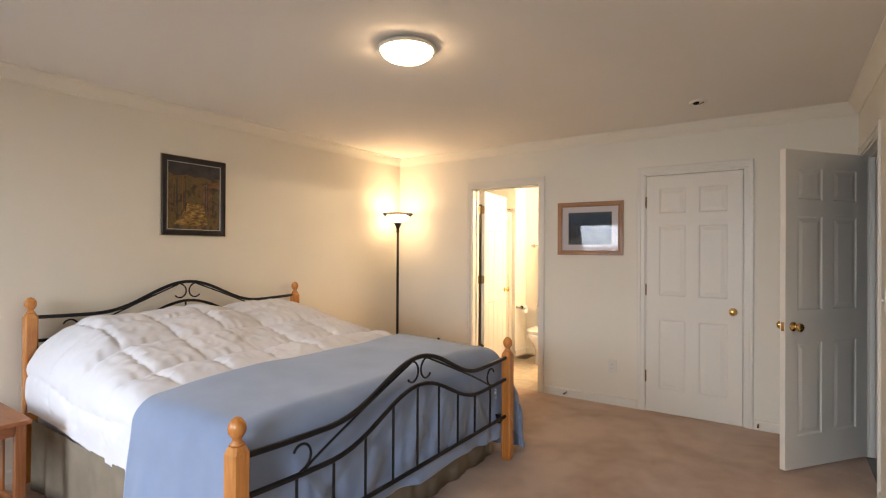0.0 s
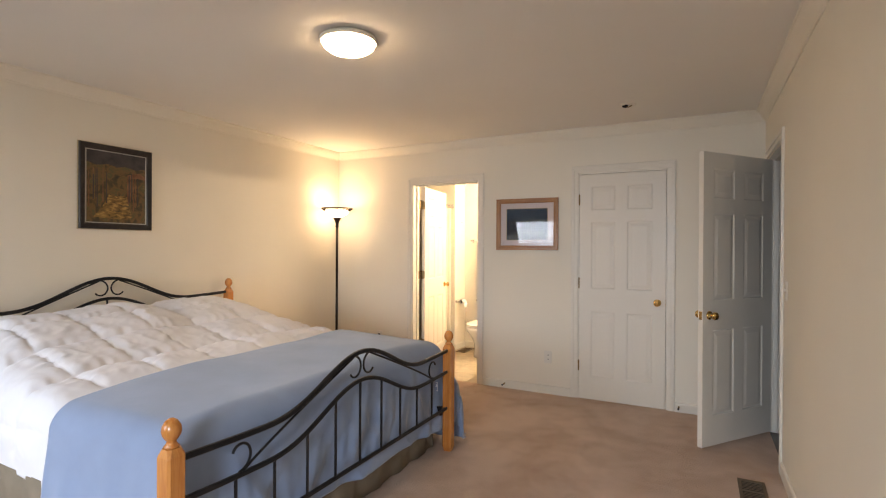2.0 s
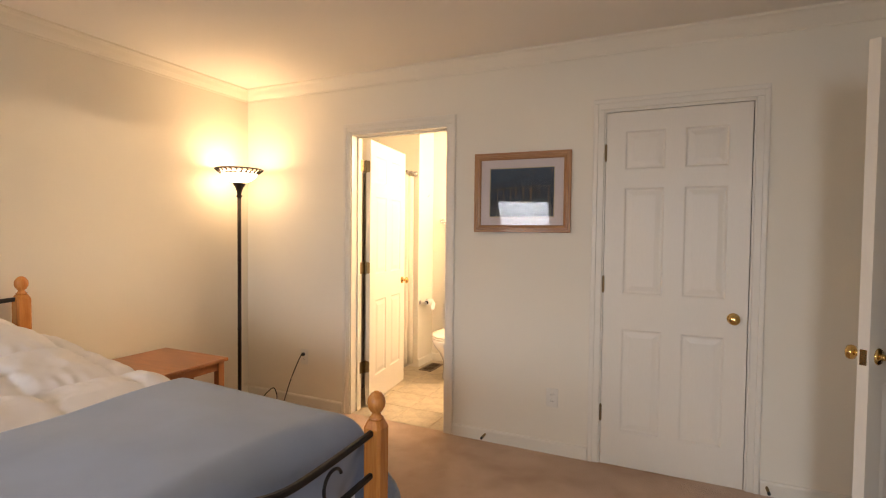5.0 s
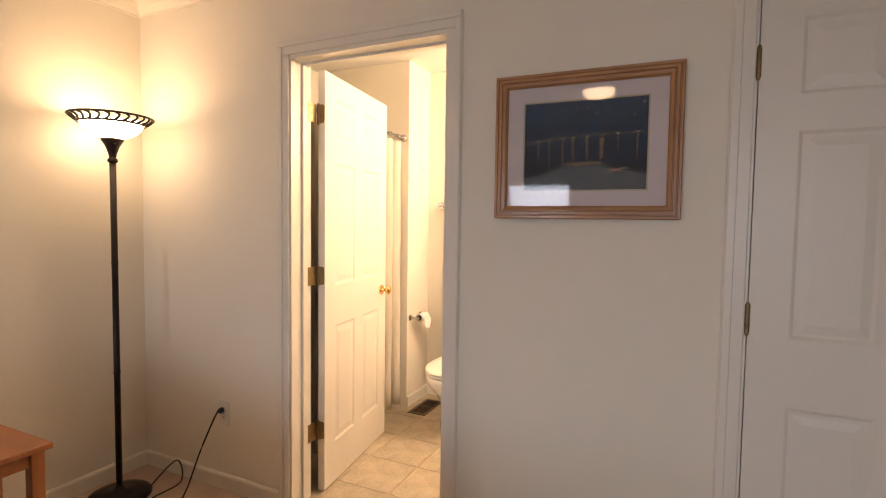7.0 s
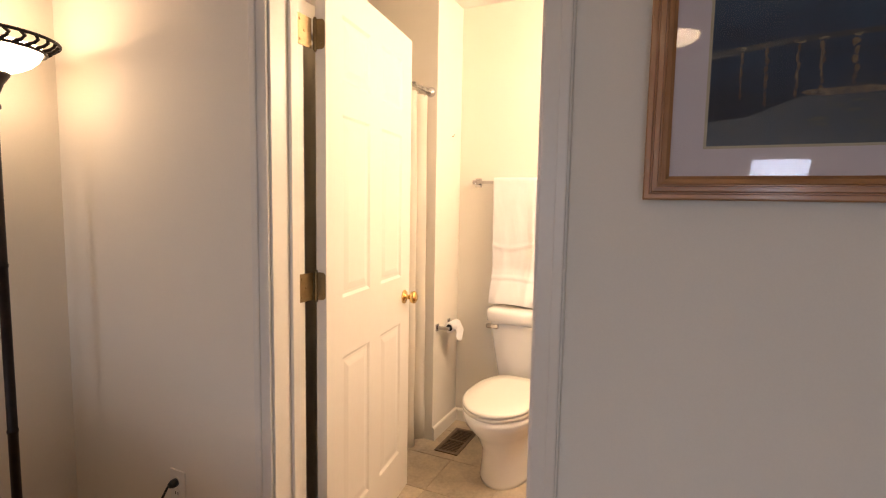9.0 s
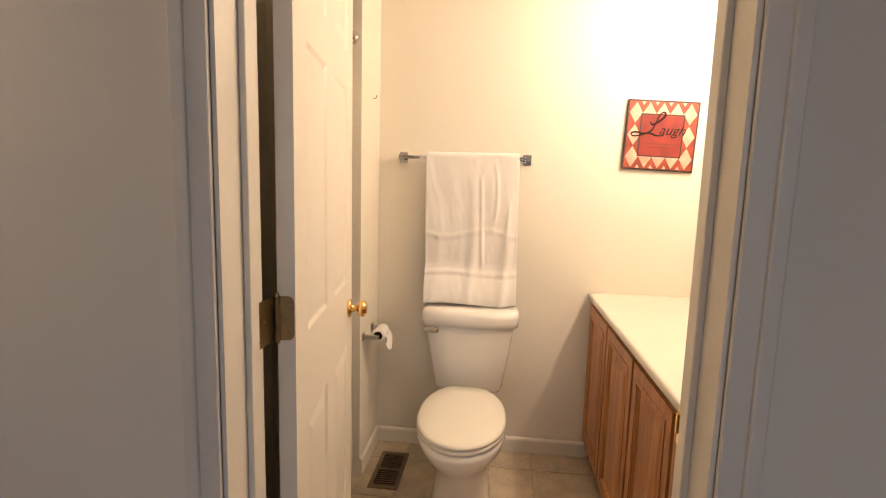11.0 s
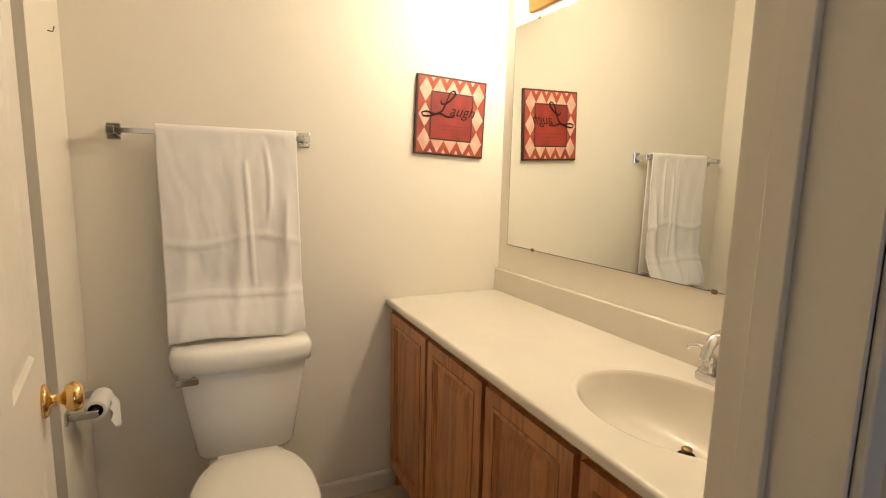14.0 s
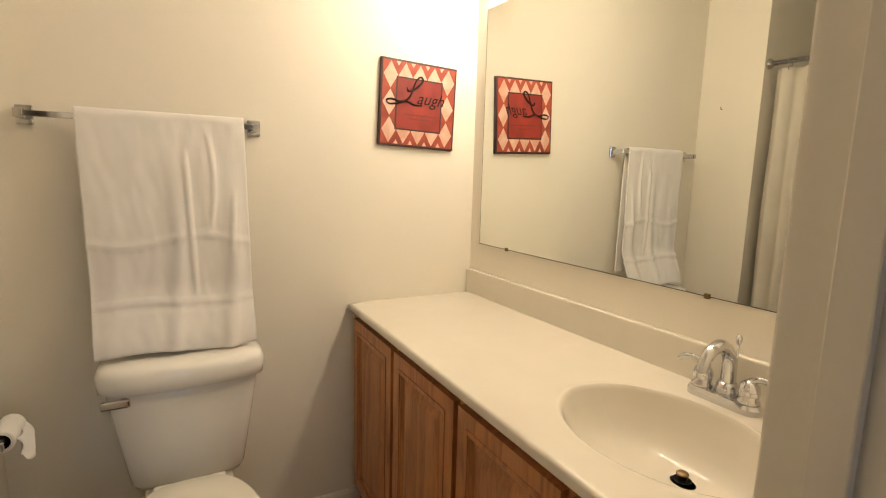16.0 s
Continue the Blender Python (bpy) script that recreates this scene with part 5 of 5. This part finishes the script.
# vanity light
vl = thing("vanity_light", SKEW @ pose(XB1, 5.345, 2.045), "polished brass strip light with five lit globe bulbs", "wall light")
part("strip", loft([[(x, s * 0.47 * k, zz * 0.058) for x, s, k, zz in ring] for ring in (
    [(0, -1, 1, -1), (0, 1, 1, -1), (0, 1, 1, 1), (0, -1, 1, 1)],
    [(-0.018, -1, 1, -1), (-0.018, 1, 1, -1), (-0.018, 1, 1, 1), (-0.018, -1, 1, 1)],
    [(-0.034, -1, 0.96, -0.6), (-0.034, 1, 0.96, -0.6), (-0.034, 1, 0.96, 0.6), (-0.034, -1, 0.96, 0.6)])]), M_BRASS, vl)
for k in range(5):
    y = 0.385 - 0.1925 * k
    part("socket", lathe([(0, -0.030), (0.026, -0.030), (0.024, -0.050), (0.018, -0.056), (0, -0.056)], 20, "X", (0, y, 0)), M_BRASS, vl, smooth=True)
    part("bulb", lathe([(0, -0.052), (0.012, -0.052), (0.014, -0.060), (0.030, -0.072), (0.039, -0.090), (0.040, -0.104), (0.034, -0.122), (0.020, -0.134), (0, -0.138)], 24, "X", (0, y, 0)), M_BULB, vl, "glowing globe bulb", True)


# ---- toilet ----
TX = -1.858
toilet = thing("toilet", pose(TX, 0, 0), "white two-piece toilet with closed ivory seat", "toilet")


def rounded(w, y0, y1, z, p=4.5, n=40, bow=0.0):
    pts = []
    cy, h = (y0 + y1) / 2, (y1 - y0) / 2
    for i in range(n):
        a = 2 * math.pi * i / n
        c, s = math.cos(a), math.sin(a)
        x = w / 2 * math.copysign(abs(c) ** (2 / p), c)
        y = h * math.copysign(abs(s) ** (2 / p), s)
        y -= bow * (1 - (x / (w / 2)) ** 2) * (s < 0)
        pts.append((x, cy + y, z))
    return pts


part("tank", loft([rounded(0.26, 5.85, 5.955, 0.358), rounded(0.300, 5.832, 5.965, 0.364), rounded(0.322, 5.822, 5.968, 0.385, bow=0.006), rounded(0.375, 5.806, 5.972, 0.55, bow=0.012), rounded(0.408, 5.798, 5.975, 0.66, bow=0.016), rounded(0.415, 5.796, 5.975, 0.705, bow=0.016)]), M_PORCELAIN, toilet, smooth=True)
part("tank_lid", loft([rounded(0.436, 5.786, 5.976, 0.693, bow=0.016), rounded(0.450, 5.777, 5.980, 0.696, bow=0.018), rounded(0.456, 5.774, 5.982, 0.722, bow=0.018), rounded(0.456, 5.774, 5.982, 0.746, bow=0.018), rounded(0.440, 5.782, 5.978, 0.762, bow=0.016), rounded(0.40, 5.80, 5.96, 0.769, bow=0.01), rounded(0.30, 5.83, 5.93, 0.771, bow=0.006)]), M_PORCELAIN, toilet, smooth=True)
lev = part("flush_lever", joined(lathe([(0, 0.0), (0.012, 0.0), (0.012, -0.012), (0, -0.013)], 16, "Y", (-0.155, 5.800, 0.672)), box(-0.212, 5.774, 0.659, -0.140, 5.788, 0.685, 0.006)), M_CHROME, toilet, "chrome flush lever")


def egg(w, y0, y1, z, n=44):
    """An egg outline: round front at y0, squarer back at y1."""
    pts = []
    split = y0 + (y1 - y0) * 0.46
    for i in range(n):
        a = 2 * math.pi * i / n
        c, s = math.cos(a), math.sin(a)
        if s < 0:
            pts.append((w / 2 * c, split + (split - y0) * s, z))
        else:
            k = 0.72 if s > 0.5 else 1 - 0.56 * s
            pts.append((w / 2 * math.copysign(abs(c) ** 0.46, c) * (1 - 0.25 * s ** 2), split + (y1 - split) * abs(s) ** 0.75, z))
    return pts


part("bowl", loft([egg(0.25, 5.365, 5.80, 0.0), egg(0.252, 5.362, 5.80, 0.02), egg(0.232, 5.372, 5.79, 0.10), egg(0.232, 5.36, 5.785, 0.17), egg(0.27, 5.29, 5.78, 0.26), egg(0.335, 5.215, 5.775, 0.33), egg(0.352, 5.198, 5.77, 0.365), egg(0.350, 5.200, 5.77, 0.385), egg(0.33, 5.215, 5.76, 0.391)]), M_PORCELAIN, toilet, smooth=True)
part("tank_shelf", loft([rounded(0.24, 5.72, 5.95, 0.28), rounded(0.25, 5.715, 5.955, 0.345), rounded(0.24, 5.72, 5.95, 0.357)]), M_PORCELAIN, toilet, smooth=True)
part("seat", loft([egg(0.345, 5.203, 5.735, 0.393), egg(0.352, 5.199, 5.738, 0.397), egg(0.352, 5.199, 5.738, 0.406), egg(0.344, 5.204, 5.734, 0.410)]), M_SEAT, toilet, "ivory seat ring", True)
part("seat_cover", loft([egg(0.345, 5.203, 5.735, 0.4125), egg(0.353, 5.198, 5.738, 0.416), egg(0.353, 5.198, 5.738, 0.424), egg(0.335, 5.210, 5.728, 0.431), egg(0.20, 5.29, 5.66, 0.434)]), M_SEAT, toilet, "ivory closed cover", True)
for s in (-1, 1):
    part("hinge_cap", box(s * 0.075 - 0.022, 5.725, 0.392, s * 0.075 + 0.022, 5.765, 0.412, 0.006), M_SEAT, toilet)
    part("bolt_cap", lathe([(0, 0.0), (0.012, 0.0), (0.012, 0.012), (0.006, 0.02), (0, 0.021)], 14, "Z", (s * 0.112, 5.60, 0.0)), M_PORCELAIN, toilet, smooth=True)

# ---- towel bar and towel ----
tb = thing("towel_bar", pose(0, 0, 1.462), "square chrome towel bar on the wall", "towel bar")
BY = 5.925
for x in (-2.213, -1.622):
    part("post", joined(box(x - 0.020, YB1 - 0.010, -0.026, x + 0.020, YB1, 0.026, 0.003), box(x - 0.011, BY - 0.012, -0.012, x + 0.011, YB1 - 0.010, 0.012, 0.002)), M_CHROME, tb)
part("bar", box(-2.205, BY - 0.008, -0.008, -1.630, BY + 0.008, 0.008, 0.001, 1), M_CHROME, tb)


def towel_sheet():
    bm = bmesh.new()
    nx, nz = 90, 140
    front, back = 0.702, 0.62
    total = front + back + 0.03
    grid = []
    for j in range(nz + 1):
        s = total * j / nz
        row = []
        for i in range(nx + 1):
            f = i / nx
            if s < back:
                z, y, hang = 1.476 - (back - s), BY + 0.014, (back - s)
            elif s < back + 0.03:
                a = math.pi * (s - back) / 0.03
                z, y, hang = 1.476 + 0.010 * math.sin(a), BY + 0.014 - 0.028 * (1 - math.cos(a)) / 2, 0
            else:
                hang = s - back - 0.03
                z, y = 1.476 - hang, BY - 0.014
            x = -2.094 + 0.434 * f + hang * (0.014 * (1 - f) + 0.016 * f)
            if s > back + 0.03:
                q = smooth01(hang / 0.5)
                y -= 0.006 * q + 0.013 * q * (0.5 + 0.5 * math.sin(f * 17 + 1.2 * math.sin(z * 4))) ** 5 * (0.15 + 0.85 * smooth01((f - 0.35) / 0.25)) + 0.005 * noise.noise(Vector((f * 6, z * 4, 0.3))) + 0.0012 * noise.noise(Vector((f * 20 + z * 6, z * 14, 0.9)))
                y -= 0.008 * math.exp(-((f - 0.60 - 0.05 * hang) / 0.016) ** 2) * smooth01((hang - 0.06) / 0.12) * smooth01((0.56 - hang) / 0.10)
                y -= 0.006 * math.exp(-((f - 0.74 - 0.04 * math.sin(hang * 9)) / 0.014) ** 2) * smooth01((hang - 0.03) / 0.08) * smooth01((0.34 - hang) / 0.08)
                y -= 0.005 * math.exp(-((f - 0.90 + 0.18 * (hang - 0.28)) / 0.013) ** 2) * smooth01((hang - 0.20) / 0.06) * smooth01((0.44 - hang) / 0.06)
                y -= 0.0050 * math.exp(-((hang - 0.37 - 0.02 * math.sin(f * 7)) / 0.010) ** 2)
                y -= 0.006 * math.exp(-((hang - 0.560) / 0.006) ** 2) - 0.003 * math.exp(-((hang - 0.574) / 0.005) ** 2)
                y -= 0.055 * smooth01((hang - 0.50) / 0.19)
                z += 0.010 * math.sin(f * 5.0 + 0.6) * smooth01(hang / 0.7) + 0.018 * f * smooth01(hang / 0.7)
            row.append(bm.verts.new((x, y, z)))
        grid.append(row)
    for a, b in zip(grid, grid[1:]):
        for i in range(nx):
            bm.faces.new((a[i], a[i + 1], b[i + 1], b[i]))
    return bm


towel = part("bath_towel", towel_sheet(), M_TOWEL, smooth=True)
st = towel.modifiers.new("thickness", "SOLIDIFY")
st.thickness, st.offset = 0.006, 0
tagged(towel, "white terry bath towel folded over the bar", "towel")

# ---- toilet paper ----
tp = thing("paper_holder", pose(XB0, 5.78, 0.645), "chrome toilet paper holder on the wall", "paper holder")
for y in (-0.078, 0.078):
    part("arm", joined(box(0.0, y - 0.016, -0.020, 0.008, y + 0.016, 0.020, 0.003), box(0.006, y - 0.007, -0.010, 0.078, y + 0.007, 0.010, 0.003)), M_CHROME, tp)
part("roller", lathe([(0, -0.072), (0.008, -0.072), (0.008, 0.072), (0, 0.072)], 14, "Y", (0.066, 0, 0)), M_BLACK, tp, smooth=True)
roll = thing("toilet_paper", pose(XB0 + 0.066, 5.78, 0.645), "nearly used white toilet paper roll with torn end", "toilet paper")
ring_n = 28
part("roll", loft([[(r * math.cos(2 * math.pi * i / ring_n), y, r * math.sin(2 * math.pi * i / ring_n)) for i in range(ring_n)] for r, y in ((0.020, -0.054), (0.028, -0.054), (0.029, -0.05), (0.029, 0.05), (0.028, 0.054), (0.020, 0.054))], cap=False), M_PAPER, roll, smooth=True)
part("core", loft([[(r * math.cos(2 * math.pi * i / ring_n), y, r * math.sin(2 * math.pi * i / ring_n)) for i in range(ring_n)] for r, y in ((0.0195, -0.053), (0.0195, 0.053), (0.0085, 0.053), (0.0085, -0.053))], cap=False), M_HOLE, roll, "dark cardboard core")
bm = bmesh.new()
g = []
for j in range(10):
    row = []
    for i in range(9):
        f = i / 8
        hang = 0.085 * j / 9 * (0.75 + 0.4 * noise.noise(Vector((f * 3, 0.5, 2))))
        row.append(bm.verts.new((0.030 + 0.008 * math.sin(f * 6 + j * 0.5) + 0.014 * j / 9, -0.052 + 0.104 * f, 0.004 - hang)))
    g.append(row)
for a, b in zip(g, g[1:]):
    for i in range(8):
        bm.faces.new((a[i], a[i + 1], b[i + 1], b[i]))
tail = part("loose_end", bm, M_PAPER, roll, smooth=True)
tail.modifiers.new("thickness", "SOLIDIFY").thickness = 0.0008

# ---- red plaque with the word ----
pq = thing("wall_plaque", pose(-1.030, YB1 - 0.0005, 1.584, 0, 2.2, 0), "red harlequin wall plaque reading Laugh", "wall plaque")
W = 0.157
part("board", box(-W, -0.016, -W, W, 0, W, 0.0025), M_PLAQUE, pq, "dark maroon wooden board")
part("printed_face", box(-W + 0.008, -0.0175, -W + 0.008, W - 0.008, -0.0155, W - 0.008), M_RED, pq, "mottled red print")
cw, ch = (2 * W - 0.018) / 5, (2 * W - 0.018) / 3
for i in range(5):
    for j in range(3):
        cx, cz = -W + 0.009 + cw * (i + 0.5), -W + 0.009 + ch * (j + 0.5)
        if abs(cx) > 0.08 or abs(cz) > 0.08:
            part("diamond", dab([(cx - cw * 0.48, cz), (cx, cz - ch * 0.48), (cx + cw * 0.48, cz), (cx, cz + ch * 0.48)], -0.0180), M_CREAMPRINT, pq)
for i in range(6):
    for j in range(4):
        cx, cz = -W + 0.009 + cw * i, -W + 0.009 + ch * (j - 0.0)
        if (j in (0, 3)) and 0 < i < 5:
            s = 1 if j == 0 else -1
            part("half_diamond", dab([(cx - cw * 0.16, cz), (cx + cw * 0.16, cz), (cx, cz + s * ch * 0.16)][::s], -0.0180), M_CREAMPRINT, pq)
part("inner_border", wall_block(-0.096, 0.096, -0.096, 0.096, -0.0192, -0.0176, [(-0.090, 0.090, -0.090, 0.090)], "X"), M_PLAQUE, pq)
part("inner_panel", box(-0.090, -0.0190, -0.090, 0.090, -0.0176, 0.090), M_DEEPRED, pq, "deep red centre panel")


def words(text, size, x, z, shear, y=-0.0195):
    cu = bpy.data.curves.new("lettering", "FONT")
    cu.body, cu.size, cu.shear, cu.extrude = text, size, shear, 0.0003
    ob = new("lettering", cu)
    ob.parent = pq
    ob.matrix_basis = pose(x, y, z, 90)
    ob.data.materials.append(M_INK)
    dg = bpy.context.evaluated_depsgraph_get()
    me = bpy.data.meshes.new_from_object(ob.evaluated_get(dg))
    out = new("lettering", me)
    out.parent = pq
    out.matrix_basis = pose(x, y, z, 90)
    bpy.data.objects.remove(ob)
    return out


words("augh", 0.062, -0.012, 0.006, 0.38)
part("swash_letter", tube(spline([Vector((x, -0.0198, z)) for x, z in ((-0.052, 0.060), (-0.045, 0.048), (-0.020, 0.058), (0.010, 0.088), (0.004, 0.104), (-0.014, 0.092), (-0.028, 0.055), (-0.045, 0.020), (-0.075, 0.006), (-0.110, 0.012), (-0.132, 0.006), (-0.122, -0.006), (-0.092, -0.002), (-0.055, 0.010), (-0.020, 0.000), (0.012, 0.002))], 6), 0.0034, 6, lambda f: 0.7 + 0.5 * abs(math.sin(f * 9))), M_INK, pq, "swash capital L in dark ink")
part("script_line", box(-0.060, -0.0196, -0.040, 0.070, -0.0190, -0.035), M_FAINTINK, pq, "line of faint unreadable script")
part("script_line", box(-0.040, -0.0196, -0.055, 0.050, -0.0190, -0.051), M_FAINTINK, pq, "line of faint unreadable script")

# small hook on the stub wall
nail = thing("wall_hook", pose(XB0, 5.86, 1.72), "tiny metal hook in the bathroom wall", "wall hook")
part("shank", tube([(0, 0, 0), (0.012, 0, -0.002), (0.016, 0, 0.012)], 0.002, 6), M_OLDBRASS, nail)

# ---- shower curtain ----
RX = -2.372
rod = thing("curtain_rod", pose(RX, 0, 1.928), "chrome shower curtain rod between two walls", "curtain rod")
part("tube", tube([(0, YB0, 0), (0, 5.0, 0), (0, STUB, 0)], 0.0125, 14), M_CHROME, rod, smooth=True)
for y, s in ((YB0, 1), (STUB, -1)):
    part("flange", lathe([(0, 0), (0.026, 0), (0.026, s * 0.008), (0.016, s * 0.020), (0, s * 0.020)], 20, "Y", (0, y, 0)), M_CHROME, rod, smooth=True)


def curtain_sheet():
    bm = bmesh.new()
    ny, nz = 150, 14
    grid = []
    for j in range(nz + 1):
        z = 1.895 - 1.845 * j / nz
        row = []
        for i in range(ny + 1):
            f = i / ny
            y = 4.50 + 1.125 * f
            amp = 0.020 + 0.010 * j / nz
            x = RX - 0.005 + amp * math.sin(f * 66 + 1.2 * math.sin(f * 9) + 0.25 * math.sin(z * 4)) + 0.006 * noise.noise(Vector((f * 20, z * 3, 0.7)))
            row.append(bm.verts.new((x, y + 0.006 * math.sin(f * 132), z)))
        grid.append(row)
    for a, b in zip(grid, grid[1:]):
        for i in range(ny):
            bm.faces.new((a[i], a[i + 1], b[i + 1], b[i]))
    return bm


cur = thing("shower_curtain", pose(0, 0, 0), "cream fabric shower curtain drawn across the shower", "shower curtain")
sheet = part("fabric", curtain_sheet(), M_CURTAIN, cur, smooth=True)
sheet.modifiers.new("thickness", "SOLIDIFY").thickness = 0.002
for k in range(12):
    y = 4.53 + 0.094 * k
    pts = [(RX + 0.020 * math.cos(a), y, 1.912 + 0.030 * math.sin(a)) for a in [2 * math.pi * i / 16 for i in range(17)]]
    part("ring", tube(pts, 0.002, 6), M_CHROME, cur)

# ---- hall beyond the east door ----
hutch = thing("hutch", pose(1.165, 4.36, -0.006), "tall dark brown wooden hutch in the unlit hall", "cabinet")
part("side", box(0.0, 0.0, 0.0, 0.022, 0.44, 0.86, 0.002), M_DARKWOOD, hutch)
part("side", box(1.078, 0.0, 0.0, 1.10, 0.44, 0.86, 0.002), M_DARKWOOD, hutch)
part("back", box(0.022, 0.42, 0.0, 1.078, 0.44, 1.96), M_DARKWOOD, hutch)
part("top", box(-0.002, -0.012, 0.86, 1.112, 0.44, 0.885, 0.003), M_DARKWOOD, hutch)
for z in (0.06, 0.42):
    part("shelf", box(0.022, 0.02, z, 1.078, 0.42, z + 0.02, 0.001), M_DARKWOOD, hutch)
for x in (0.0, 1.078):
    part("upper_side", box(x, 0.20, 0.885, x + 0.022, 0.42, 1.96, 0.002), M_DARKWOOD, hutch)
part("crown", box(-0.002, 0.18, 1.96, 1.112, 0.45, 2.0, 0.006), M_DARKWOOD, hutch)
for z in (1.30, 1.62):
    part("upper_shelf", box(0.022, 0.21, z, 1.078, 0.42, z + 0.018), M_DARKWOOD, hutch)
rb = random.Random(11)
bx = 1.20
while bx < 1.60:
    bw, bh = 0.018 + 0.02 * rb.random(), 0.17 + 0.06 * rb.random()
    bk = part("book", box(bx, 4.40, 0.434, bx + bw, 4.40 + 0.14, 0.434 + bh, 0.002), M_BOOK if rb.random() < 0.5 else M_DARKWOOD)
    tagged(bk, "small upright book on the hutch shelf", "book", "books on the hutch shelf")
    bx += bw + 0.004
al = thing("table_lamp", pose(1.268, 4.47, 0.879), "small lit amber glass lamp on the hutch", "table lamp")
part("foot", lathe([(0, 0), (0.045, 0), (0.045, 0.006), (0.015, 0.014), (0.012, 0.028), (0.05, 0.034), (0, 0.036)], 24), M_BRONZE, al, smooth=True)
part("shade", lathe([(0, 0.0365), (0.060, 0.0365), (0.072, 0.055), (0.074, 0.085), (0.064, 0.12), (0.04, 0.142), (0, 0.148)], 28), M_AMBER, al, "glowing amber glass shade", True)

# ---- bathroom floor tiles ----
tile_me = mesh_of(box(-0.1505, -0.1505, -0.0038, 0.1505, 0.1505, 0.0, 0.0016, 1), "tile", M_TILE)
floor_ob = bpy.data.objects["bathroom_floor"]
for i in range(-3, 6):
    for j in range(0, 6):
        x, y = -2.30 + 0.304 * i, 4.455 + 0.304 * j
        if -3.1 < x and x + 0.15 < XB1 + 0.05:
            t = new("tile", tile_me)
            t.parent = floor_ob
            t.matrix_basis = pose(x, y, 0.0)
